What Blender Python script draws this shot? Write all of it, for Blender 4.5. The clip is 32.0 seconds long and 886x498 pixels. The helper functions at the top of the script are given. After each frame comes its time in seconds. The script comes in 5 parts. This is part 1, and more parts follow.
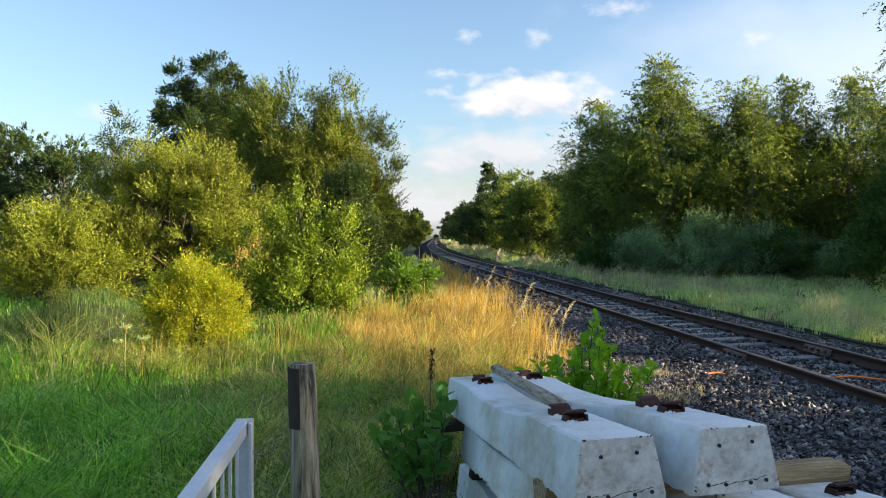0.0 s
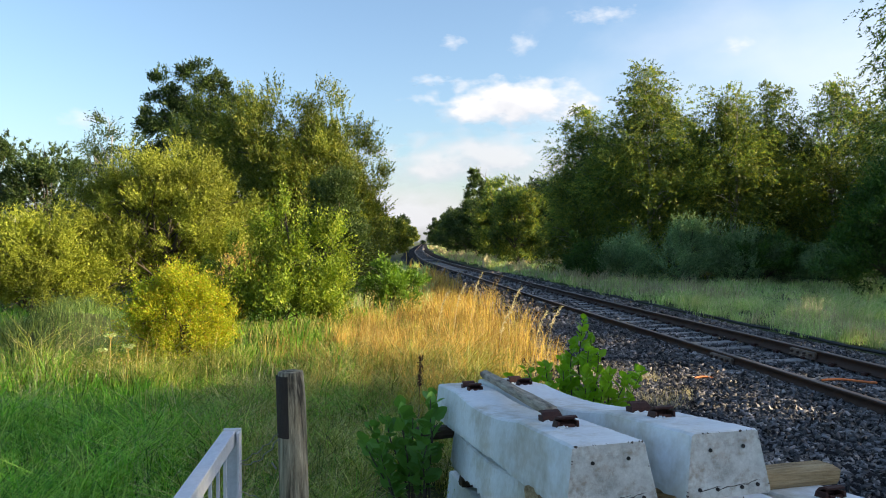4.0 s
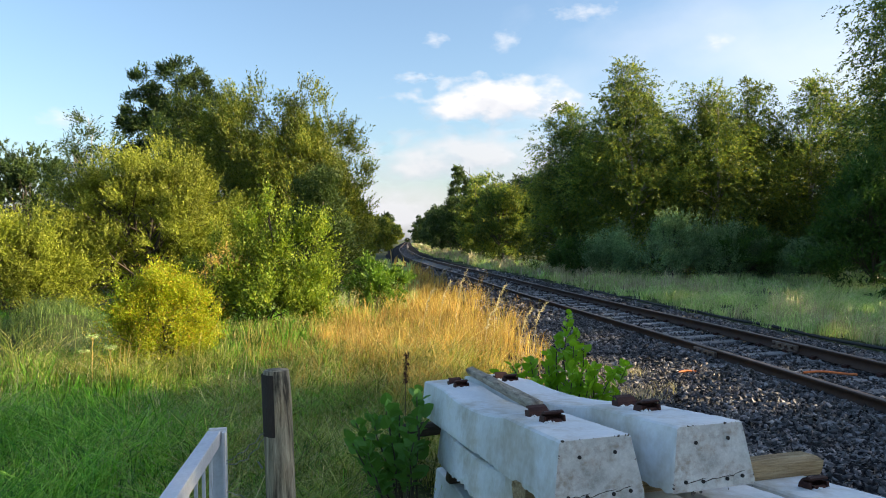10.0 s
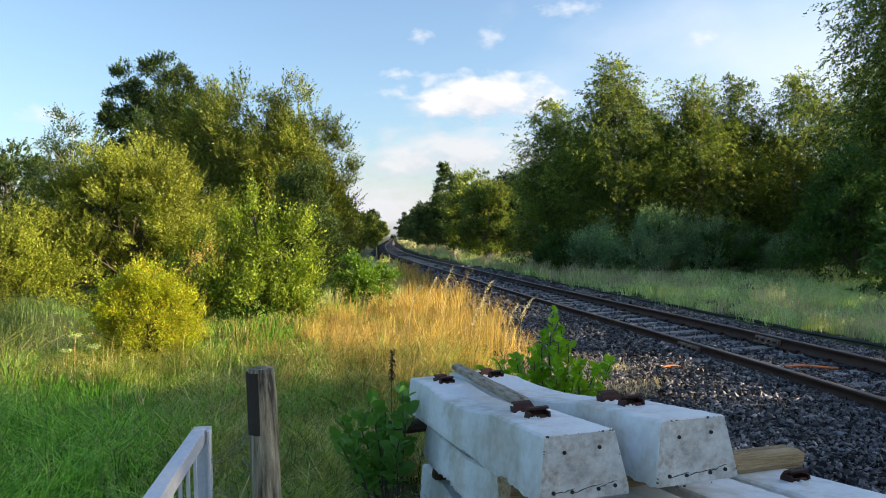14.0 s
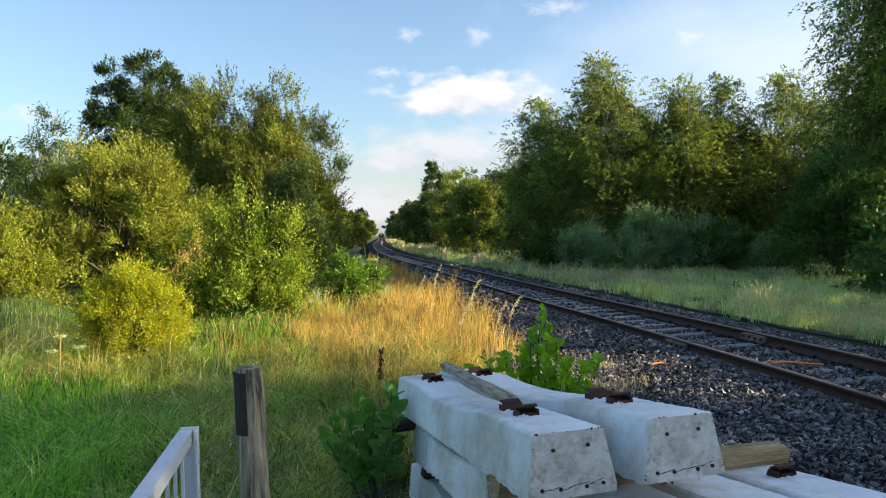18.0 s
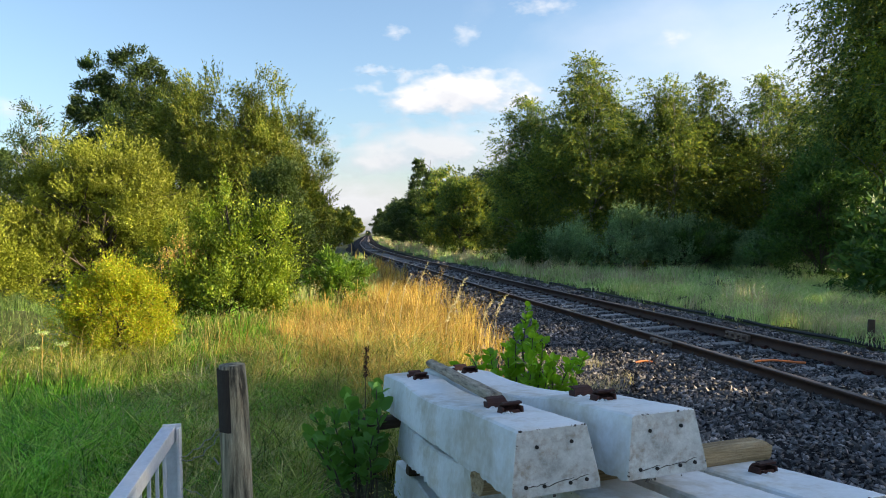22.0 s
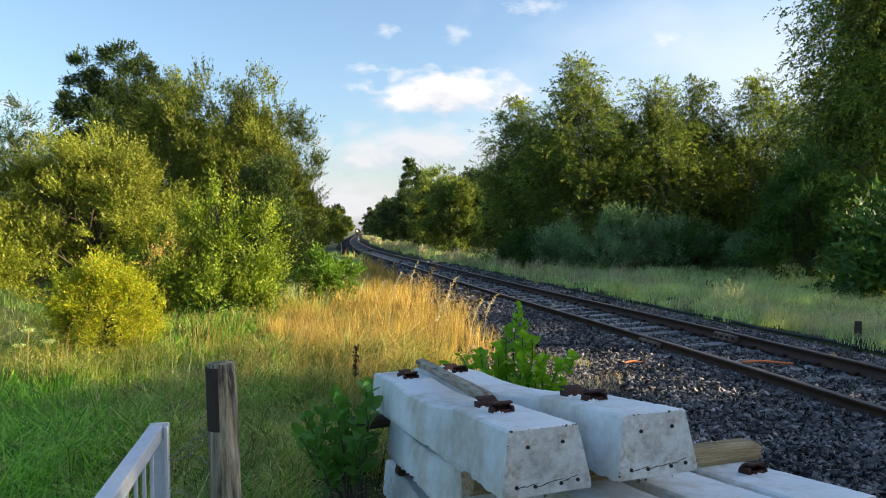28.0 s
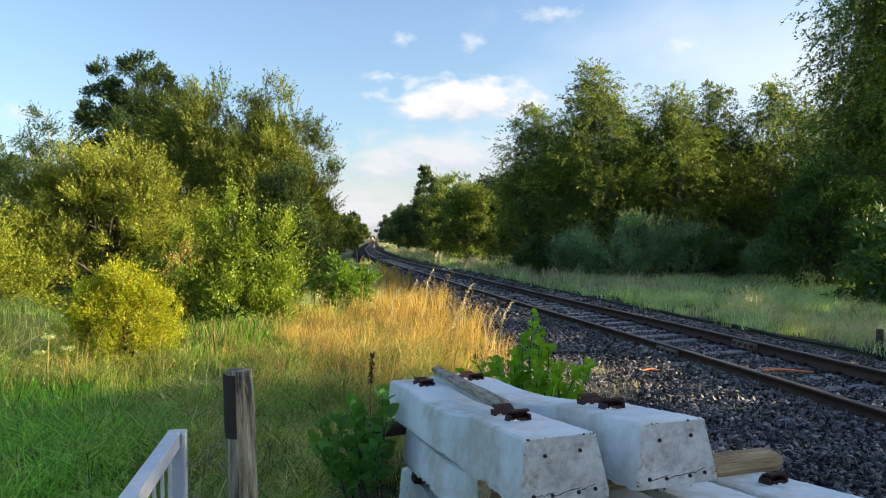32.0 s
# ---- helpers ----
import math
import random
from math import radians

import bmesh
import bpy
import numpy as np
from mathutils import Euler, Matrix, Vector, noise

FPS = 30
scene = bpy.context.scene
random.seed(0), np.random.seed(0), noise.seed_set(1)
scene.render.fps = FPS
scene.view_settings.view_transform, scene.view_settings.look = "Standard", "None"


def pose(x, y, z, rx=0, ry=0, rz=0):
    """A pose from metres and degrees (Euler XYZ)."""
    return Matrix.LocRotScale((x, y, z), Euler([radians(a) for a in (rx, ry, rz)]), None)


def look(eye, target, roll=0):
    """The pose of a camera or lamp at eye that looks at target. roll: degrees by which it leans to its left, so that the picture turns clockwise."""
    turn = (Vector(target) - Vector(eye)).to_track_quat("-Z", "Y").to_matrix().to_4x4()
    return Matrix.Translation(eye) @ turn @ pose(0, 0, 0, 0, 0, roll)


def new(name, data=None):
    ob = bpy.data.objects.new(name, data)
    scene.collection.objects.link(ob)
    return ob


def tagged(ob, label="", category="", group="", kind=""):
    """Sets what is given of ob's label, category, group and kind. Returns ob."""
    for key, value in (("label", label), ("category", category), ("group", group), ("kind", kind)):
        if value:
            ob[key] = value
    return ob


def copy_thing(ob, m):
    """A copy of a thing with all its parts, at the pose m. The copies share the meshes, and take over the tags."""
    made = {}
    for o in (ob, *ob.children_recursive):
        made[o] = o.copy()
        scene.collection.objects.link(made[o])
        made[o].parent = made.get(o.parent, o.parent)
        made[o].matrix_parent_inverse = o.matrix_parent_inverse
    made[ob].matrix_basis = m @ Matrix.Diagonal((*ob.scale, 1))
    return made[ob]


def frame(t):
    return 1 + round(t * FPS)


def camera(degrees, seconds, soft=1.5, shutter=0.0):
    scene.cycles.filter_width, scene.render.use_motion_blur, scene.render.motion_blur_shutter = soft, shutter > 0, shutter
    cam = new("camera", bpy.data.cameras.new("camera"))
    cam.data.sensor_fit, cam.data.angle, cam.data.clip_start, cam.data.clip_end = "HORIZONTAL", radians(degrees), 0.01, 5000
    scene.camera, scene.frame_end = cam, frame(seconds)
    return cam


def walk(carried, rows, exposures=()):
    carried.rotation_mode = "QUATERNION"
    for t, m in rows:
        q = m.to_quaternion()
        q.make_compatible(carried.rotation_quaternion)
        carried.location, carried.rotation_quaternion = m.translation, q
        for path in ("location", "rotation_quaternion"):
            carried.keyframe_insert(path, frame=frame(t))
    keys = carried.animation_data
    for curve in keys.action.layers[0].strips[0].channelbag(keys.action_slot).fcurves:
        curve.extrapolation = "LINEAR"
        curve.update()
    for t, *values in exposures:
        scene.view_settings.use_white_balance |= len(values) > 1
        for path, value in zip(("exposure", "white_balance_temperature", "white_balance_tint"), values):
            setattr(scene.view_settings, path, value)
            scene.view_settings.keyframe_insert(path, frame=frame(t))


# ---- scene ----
cam = camera(64.0, 32.0, soft=1.0)

PATH = [
    (0.0, pose(0.000, 0.000, 1.620, 88.95, 0.00, 0.00)),
    (0.5, pose(-0.006, 0.000, 1.623, 88.97, -0.16, 0.34)),
    (1.0, pose(-0.004, -0.002, 1.622, 89.34, -0.28, 0.33)),
    (1.5, pose(-0.002, -0.004, 1.622, 89.35, 0.02, 0.38)),
    (2.0, pose(-0.001, -0.013, 1.624, 88.98, 0.45, 0.21)),
    (2.5, pose(-0.004, -0.010, 1.621, 88.97, 0.40, -0.17)),
    (3.0, pose(-0.003, -0.007, 1.621, 89.13, 0.40, -0.14)),
    (3.5, pose(-0.008, 0.008, 1.621, 89.29, 0.03, -1.05)),
    (5.5, pose(-0.008, 0.017, 1.616, 89.67, 1.23, -0.37)),
    (6.0, pose(-0.009, 0.017, 1.615, 89.39, 0.54, -1.09)),
    (6.5, pose(-0.008, 0.013, 1.616, 89.60, 1.03, -1.41)),
    (7.0, pose(-0.007, 0.012, 1.614, 89.14, 1.10, -1.78)),
    (7.5, pose(-0.010, 0.017, 1.613, 88.77, 1.29, -2.05)),
    (8.0, pose(-0.009, 0.015, 1.616, 88.92, 1.37, -2.10)),
    (8.5, pose(-0.008, 0.015, 1.616, 88.95, 1.05, -2.39)),
    (9.0, pose(-0.008, 0.015, 1.615, 88.76, 1.24, -2.36)),
    (9.5, pose(-0.007, 0.017, 1.615, 89.02, 1.06, -2.34)),
    (10.0, pose(-0.011, 0.017, 1.616, 89.22, 0.82, -2.31)),
    (10.5, pose(-0.010, 0.015, 1.613, 89.12, 0.71, -2.34)),
    (11.0, pose(-0.008, 0.017, 1.614, 88.84, 0.90, -2.91)),
    (11.5, pose(-0.007, 0.019, 1.612, 88.84, 1.06, -3.07)),
    (12.0, pose(-0.005, 0.020, 1.613, 88.60, 1.37, -3.18)),
    (12.5, pose(-0.006, 0.018, 1.615, 88.70, 1.41, -3.12)),
    (13.0, pose(-0.005, 0.018, 1.616, 88.49, 1.61, -3.24)),
    (13.5, pose(-0.008, 0.017, 1.617, 88.79, 1.27, -3.51)),
    (14.0, pose(-0.008, 0.016, 1.617, 88.93, 1.02, -3.46)),
    (14.5, pose(-0.005, 0.017, 1.617, 89.01, 1.10, -4.01)),
    (16.5, pose(-0.004, 0.023, 1.614, 88.59, 0.98, -4.60)),
    (17.0, pose(-0.006, 0.021, 1.614, 88.73, 1.13, -4.58)),
    (17.5, pose(-0.007, 0.020, 1.615, 88.53, 1.28, -4.63)),
    (18.0, pose(-0.007, 0.019, 1.616, 88.81, 1.18, -4.40)),
    (18.5, pose(-0.006, 0.018, 1.615, 88.77, 1.27, -4.53)),
    (19.0, pose(-0.004, 0.019, 1.615, 88.59, 1.28, -4.49)),
    (19.5, pose(-0.005, 0.021, 1.614, 88.42, 1.42, -4.72)),
    (20.0, pose(-0.004, 0.026, 1.613, 88.32, 1.61, -4.64)),
    (20.5, pose(-0.005, 0.024, 1.612, 88.21, 1.71, -4.76)),
    (21.0, pose(-0.003, 0.024, 1.615, 88.29, 1.49, -5.28)),
    (21.5, pose(-0.001, 0.020, 1.613, 88.65, 0.99, -5.33)),
    (22.0, pose(-0.001, 0.021, 1.612, 88.63, 0.92, -5.46)),
    (22.5, pose(-0.004, 0.023, 1.613, 88.55, 1.07, -5.38)),
    (23.0, pose(-0.002, 0.025, 1.613, 88.50, 1.16, -5.36)),
    (23.5, pose(0.000, 0.023, 1.614, 88.34, 1.39, -5.19)),
    (24.0, pose(-0.001, 0.022, 1.615, 88.76, 1.31, -5.50)),
    (24.5, pose(0.001, 0.022, 1.616, 88.78, 1.27, -6.06)),
    (25.0, pose(0.002, 0.021, 1.616, 88.68, 1.35, -7.00)),
    (25.5, pose(0.002, 0.021, 1.615, 88.72, 1.23, -7.69)),
    (27.5, pose(-0.001, 0.028, 1.612, 88.68, 0.43, -7.06)),
    (28.0, pose(-0.006, 0.035, 1.610, 88.56, 0.50, -6.26)),
    (28.5, pose(-0.006, 0.032, 1.614, 89.07, 0.90, -6.09)),
    (29.0, pose(-0.004, 0.031, 1.612, 89.28, 0.85, -6.10)),
    (29.5, pose(-0.004, 0.032, 1.612, 89.14, 0.44, -5.91)),
    (30.0, pose(-0.005, 0.030, 1.612, 89.42, 0.48, -5.93)),
    (30.5, pose(-0.004, 0.032, 1.610, 89.31, 0.46, -5.83)),
    (31.0, pose(-0.000, 0.033, 1.610, 88.91, 1.31, -5.92)),
    (31.5, pose(-0.003, 0.035, 1.611, 88.89, 1.24, -5.45)),
    (32.0, pose(-0.009, 0.035, 1.611, 89.16, 0.58, -5.02)),
]
walk(cam, PATH)

# ---- world, sun, exposure ----
SUN_AZ, SUN_EL = 98.0, 13.0
world = bpy.data.worlds.new("sky_world")
world.use_nodes = True
wt = world.node_tree
sky = wt.nodes.new("ShaderNodeTexSky")
sky.sky_type = "NISHITA"
sky.sun_disc = False
sky.sun_elevation, sky.sun_rotation = radians(SUN_EL), radians(SUN_AZ)
sky.air_density, sky.dust_density, sky.ozone_density = 1.0, 2.0, 2.8
tint = wt.nodes.new("ShaderNodeMix")
tint.data_type, tint.blend_type = "RGBA", "MULTIPLY"
tint.inputs[0].default_value, tint.inputs[7].default_value = 1.0, (1.05, 0.99, 0.955, 1)
wt.links.new(sky.outputs[0], tint.inputs[6])
wt.links.new(tint.outputs[2], wt.nodes["Background"].inputs[0])
wt.nodes["Background"].inputs[1].default_value = 0.128
scene.world = world
sun = new("sun", bpy.data.lights.new("sun", "SUN"))
sun.data.energy, sun.data.angle, sun.data.color = 5.0, radians(0.6), (1.0, 0.8, 0.49)
SUN_DIR = Vector((math.sin(radians(SUN_AZ)) * math.cos(radians(SUN_EL)), math.cos(radians(SUN_AZ)) * math.cos(radians(SUN_EL)), math.sin(radians(SUN_EL))))
sun.matrix_world = look(SUN_DIR * 60, (0, 0, 0))
scene.view_settings.exposure = 1.4


# ---- materials ----
def ramp_to(nt, fac, cols, pos=None):
    r = nt.nodes.new("ShaderNodeValToRGB")
    pos = pos or [i / (len(cols) - 1) for i in range(len(cols))]
    while len(r.color_ramp.elements) < len(cols):
        r.color_ramp.elements.new(0.5)
    for e, p, c in zip(r.color_ramp.elements, pos, cols):
        e.position, e.color = p, (*c, 1)
    nt.links.new(fac, r.inputs[0])
    return r.outputs[0]


def mixed(nt, fac, a, b, kind="MIX"):
    m = nt.nodes.new("ShaderNodeMix")
    m.data_type, m.blend_type = "RGBA", kind
    for sock, v in ((m.inputs[0], fac), (m.inputs[6], a), (m.inputs[7], b)):
        if isinstance(v, (int, float)):
            sock.default_value = v
        elif isinstance(v, tuple):
            sock.default_value = (*v, 1)
        else:
            nt.links.new(v, sock)
    return m.outputs[2]


def noise_of(nt, scale, detail=4.0, rough=0.6, world_space=True, stretch=None):
    n = nt.nodes.new("ShaderNodeTexNoise")
    n.inputs["Scale"].default_value, n.inputs["Detail"].default_value, n.inputs["Roughness"].default_value = scale, detail, rough
    if world_space:
        src = nt.nodes.new("ShaderNodeNewGeometry").outputs["Position"]
    else:
        src = nt.nodes.new("ShaderNodeTexCoord").outputs["Object"]
    if stretch:
        mp = nt.nodes.new("ShaderNodeMapping")
        mp.inputs["Scale"].default_value = stretch
        nt.links.new(src, mp.inputs[0])
        src = mp.outputs[0]
    nt.links.new(src, n.inputs["Vector"])
    return n.outputs["Fac"]


def fresh(name):
    m = bpy.data.materials.new(name)
    m.use_nodes = True
    return m, m.node_tree, m.node_tree.nodes["Principled BSDF"]


def leaf_material(name, cols, patch=(0.75, 1.2), scale=0.6, translucent=0.35, rough=0.5):
    """Leaves and blades: every leaf its own shade, larger patches over the crown, light through the leaf."""
    m, nt, b = fresh(name)
    isl = nt.nodes.new("ShaderNodeNewGeometry").outputs["Random Per Island"]
    col = ramp_to(nt, isl, cols)
    big = ramp_to(nt, noise_of(nt, scale, 3.0), [(patch[0],) * 3, (patch[1],) * 3], [0.35, 0.65])
    col = mixed(nt, 1.0, col, big, "MULTIPLY")
    nt.links.new(col, b.inputs["Base Color"])
    b.inputs["Roughness"].default_value = rough
    b.inputs["Specular IOR Level"].default_value = 0.3
    tr = nt.nodes.new("ShaderNodeBsdfTranslucent")
    nt.links.new(mixed(nt, 1.0, col, (1.15, 1.1, 0.6), "MULTIPLY"), tr.inputs[0])
    mx = nt.nodes.new("ShaderNodeMixShader")
    mx.inputs[0].default_value = translucent
    out = nt.nodes["Material Output"]
    nt.links.new(b.outputs[0], mx.inputs[1])
    nt.links.new(tr.outputs[0], mx.inputs[2])
    nt.links.new(mx.outputs[0], out.inputs[0])
    return m


def solid_material(name, cols, scale=8.0, fine=60.0, rough=0.8, metal=0.0, bump=0.3, world_space=False, stretch=None, pos=None, per_object=0.0, bump_dist=0.01, island=0.0, grain=(0.72, 1.22), stain=None, gloss=0.5):
    m, nt, b = fresh(name)
    b.inputs["Specular IOR Level"].default_value = gloss
    col = ramp_to(nt, noise_of(nt, scale, 6.0, 0.65, world_space, stretch), cols, pos)
    f = noise_of(nt, fine, 5.0, 0.7, world_space, stretch)
    col = mixed(nt, 1.0, col, ramp_to(nt, f, [(grain[0],) * 3, (grain[1],) * 3], [0.3, 0.7]), "MULTIPLY")
    if stain:
        col = mixed(nt, 1.0, col, ramp_to(nt, noise_of(nt, stain[1], 5.0, 0.7, world_space, stain[2]), [stain[0], (1, 1, 1)], [0.34, 0.52]), "MULTIPLY")
    if per_object:
        rnd = nt.nodes.new("ShaderNodeObjectInfo").outputs["Random"]
        col = mixed(nt, 1.0, col, ramp_to(nt, rnd, [(1 - per_object,) * 3, (1 + per_object,) * 3]), "MULTIPLY")
    if island:
        rnd = nt.nodes.new("ShaderNodeNewGeometry").outputs["Random Per Island"]
        col = mixed(nt, 1.0, col, ramp_to(nt, rnd, [(1 - island,) * 3, (1.0,) * 3, (1 + 1.6 * island,) * 3], [0, 0.7, 1]), "MULTIPLY")
    nt.links.new(col, b.inputs["Base Color"])
    b.inputs["Roughness"].default_value, b.inputs["Metallic"].default_value = rough, metal
    if bump:
        bn = nt.nodes.new("ShaderNodeBump")
        bn.inputs["Strength"].default_value, bn.inputs["Distance"].default_value = bump, bump_dist
        nt.links.new(f, bn.inputs["Height"])
        nt.links.new(bn.outputs[0], b.inputs["Normal"])
    return m


def glow_material(name, color, strength):
    m, nt, b = fresh(name)
    b.inputs["Base Color"].default_value = (*color, 1)
    b.inputs["Emission Color"].default_value, b.inputs["Emission Strength"].default_value = (*color, 1), strength
    return m


M_WILLOW = leaf_material("willow_leaf", [(0.13, 0.17, 0.016), (0.235, 0.285, 0.028), (0.37, 0.4, 0.065)], (0.65, 1.2), 0.8, 0.32)
M_SALLOW = leaf_material("sallow_leaf", [(0.07, 0.11, 0.014), (0.15, 0.2, 0.024), (0.27, 0.28, 0.045)], (0.6, 1.3), 0.75, 0.32)
M_ELDER = leaf_material("elder_leaf", [(0.1, 0.17, 0.016), (0.21, 0.32, 0.026), (0.36, 0.42, 0.045)], (0.55, 1.2), 1.6, 0.35)
M_SHRUB = leaf_material("fresh_shrub_leaf", [(0.06, 0.14, 0.014), (0.12, 0.24, 0.022), (0.2, 0.32, 0.036)], (0.7, 1.2), 1.6)
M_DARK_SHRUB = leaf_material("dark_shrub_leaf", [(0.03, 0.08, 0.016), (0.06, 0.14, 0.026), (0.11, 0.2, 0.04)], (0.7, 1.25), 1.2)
# the alder leaf again, darker: shade is put into its colour
M_ALDER_SHADED = leaf_material("shaded_alder_leaf", [(0.08, 0.21, 0.035), (0.15, 0.34, 0.055), (0.24, 0.44, 0.09)], (0.75, 1.2), 2.0)
M_BRAMBLE = leaf_material("bramble_leaf", [(0.2, 0.29, 0.014), (0.34, 0.44, 0.02), (0.48, 0.52, 0.024), (0.4, 0.24, 0.024)], (0.65, 1.2), 2.5, 0.4)
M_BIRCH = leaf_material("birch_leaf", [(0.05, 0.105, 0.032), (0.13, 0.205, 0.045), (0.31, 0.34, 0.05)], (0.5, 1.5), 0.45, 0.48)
# the oaks' own colour; on birches it puts the wood's shade into leaves
M_OAK_SHADE = leaf_material("oak_and_shade_leaf", [(0.025, 0.055, 0.016), (0.05, 0.09, 0.024), (0.09, 0.13, 0.03)], (0.6, 1.25), 0.4)
M_OSIER = leaf_material("grey_willow_leaf", [(0.12, 0.22, 0.1), (0.23, 0.38, 0.19), (0.35, 0.49, 0.26)], (0.55, 1.3), 0.9, 0.4)
# alder leaf brightened: sun through the leaf is put into the colour
M_ALDER_LIT = leaf_material("alder_leaf", [(0.14, 0.32, 0.02), (0.26, 0.5, 0.03), (0.4, 0.6, 0.05)], (0.85, 1.15), 3.0, 0.5, 0.4)
M_GRASS = leaf_material("meadow_grass", [(0.02, 0.08, 0.01), (0.14, 0.43, 0.035), (0.29, 0.61, 0.07), (0.54, 0.73, 0.18)], (0.6, 1.3), 1.4, 0.48)
M_GRASS_MIX = leaf_material("seeding_grass", [(0.04, 0.065, 0.01), (0.22, 0.33, 0.035), (0.46, 0.5, 0.11), (0.8, 0.69, 0.37)], (0.5, 1.3), 2.2, 0.38)
M_STRAW = leaf_material("dry_grass", [(0.26, 0.15, 0.04), (0.68, 0.44, 0.12), (0.82, 0.6, 0.25), (0.5, 0.46, 0.07)], (0.45, 1.25), 1.3, 0.42)
# meadow grass darkened: the mound's shade is put into this colour
M_TUSSOCK_SHADE = leaf_material("tussock_grass", [(0.05, 0.1, 0.03), (0.13, 0.22, 0.06), (0.26, 0.34, 0.11)], (0.7, 1.2), 1.1, 0.3)
M_VERGE = leaf_material("verge_grass", [(0.28, 0.46, 0.13), (0.52, 0.72, 0.28), (0.66, 0.77, 0.4), (0.82, 0.8, 0.58)], (0.7, 1.25), 0.9, 0.5)
M_PALE = leaf_material("bleached_grass", [(0.36, 0.34, 0.18), (0.6, 0.54, 0.36), (0.74, 0.66, 0.5)], (0.75, 1.2), 0.8, 0.35)
M_BARK = solid_material("dark_bark", [(0.05, 0.04, 0.03), (0.1, 0.085, 0.065)], 6, 40, 0.9, bump=0.6)
M_BIRCH_BARK = solid_material("birch_bark", [(0.08, 0.07, 0.06), (0.3, 0.28, 0.25), (0.4, 0.38, 0.35)], 5, 30, 0.8, bump=0.4, stretch=(1, 1, 3))
M_SOIL = solid_material("grassy_soil", [(0.022, 0.032, 0.008), (0.05, 0.068, 0.016), (0.08, 0.09, 0.028)], 0.7, 9.0, 0.95, bump=0.6, world_space=True, bump_dist=0.05)
M_STONE = solid_material("ballast_stone", [(0.042, 0.039, 0.041), (0.13, 0.122, 0.122), (0.34, 0.285, 0.24)], 1.3, 40, 0.5, bump=0.4, world_space=True, island=0.9, gloss=0.45, pos=[0.3, 0.52, 0.72])
# near-black: shade between the loose stones is put into the bed's colour
M_BED_SHADE = solid_material("ballast_bed", [(0.008, 0.008, 0.009), (0.022, 0.021, 0.023), (0.05, 0.046, 0.046)], 14, 32, 0.95, bump=1.0, world_space=True, bump_dist=0.04, gloss=0.08)
M_CONCRETE = solid_material("weathered_concrete", [(0.5, 0.53, 0.5), (0.66, 0.7, 0.71), (0.73, 0.77, 0.785)], 2.6, 40, 0.85, bump=0.12, per_object=0.05, bump_dist=0.003, pos=[0.28, 0.48, 0.7], grain=(0.92, 1.05), stain=((0.74, 0.68, 0.58), 5.0, (1, 0.5, 0.6)))
M_CONCRETE_END = solid_material("cast_concrete_end", [(0.24, 0.235, 0.215), (0.54, 0.555, 0.525), (0.66, 0.675, 0.645)], 8.0, 60, 0.9, bump=0.5, bump_dist=0.004, pos=[0.27, 0.45, 0.7], grain=(0.8, 1.1), stain=((0.6, 0.5, 0.42), 14.0, (1, 1, 1)))
M_CHIP = solid_material("broken_aggregate", [(0.04, 0.035, 0.03), (0.1, 0.085, 0.07)], 60, 120, 0.95, bump=0.0)
M_CONCRETE_OLD = solid_material("track_concrete", [(0.15, 0.14, 0.13), (0.27, 0.255, 0.24), (0.4, 0.385, 0.36)], 6.0, 50, 0.9, bump=0.4, per_object=0.3)
M_CAST = solid_material("rusted_casting", [(0.025, 0.01, 0.009), (0.05, 0.018, 0.013), (0.09, 0.035, 0.022)], 20, 90, 0.75, 0.3, 0.5, bump_dist=0.003)
M_RAIL = solid_material("rusted_rail", [(0.032, 0.019, 0.015), (0.058, 0.032, 0.022), (0.09, 0.052, 0.034)], 6, 60, 0.7, 0.4, 0.3, world_space=True, bump_dist=0.003)
M_RAILHEAD = solid_material("worn_rail_head", [(0.16, 0.11, 0.09), (0.28, 0.21, 0.17)], 5, 60, 0.42, 0.75, 0.1, world_space=True, bump_dist=0.002)
# pale tan over the rust: sunlight on the joint is put into the colour
M_PLATE = solid_material("sunlit_joint_bar", [(0.08, 0.05, 0.04), (0.19, 0.145, 0.115), (0.34, 0.27, 0.21)], 5, 60, 0.7, 0.2, 0.3, bump_dist=0.003, pos=[0.35, 0.5, 0.65])
M_TIMBER = solid_material("weathered_timber", [(0.2, 0.13, 0.06), (0.45, 0.33, 0.17), (0.62, 0.49, 0.3)], 7, 40, 0.85, bump=0.9, stretch=(0.5, 6, 6), bump_dist=0.01, per_object=0.12, pos=[0.3, 0.5, 0.7])
M_PLANK = solid_material("grey_plank_wood", [(0.07, 0.055, 0.04), (0.27, 0.23, 0.17), (0.44, 0.39, 0.31)], 9, 40, 0.85, bump=0.6, stretch=(0.6, 5, 5), bump_dist=0.006, pos=[0.32, 0.47, 0.7])
M_TIMBER_DARK = solid_material("dark_timber", [(0.04, 0.028, 0.018), (0.09, 0.06, 0.04)], 7, 40, 0.9, bump=0.6, stretch=(0.5, 6, 6), bump_dist=0.006)
M_POST = solid_material("fence_post_wood", [(0.05, 0.043, 0.028), (0.28, 0.25, 0.17), (0.47, 0.43, 0.31)], 9, 50, 0.9, bump=0.9, stretch=(4, 4, 0.3), bump_dist=0.01, pos=[0.37, 0.5, 0.66])
M_POST_DARK = solid_material("scorched_post_stain", [(0.018, 0.014, 0.011), (0.05, 0.037, 0.026)], 9, 50, 0.9, bump=0.8, stretch=(4, 4, 0.35), bump_dist=0.008)
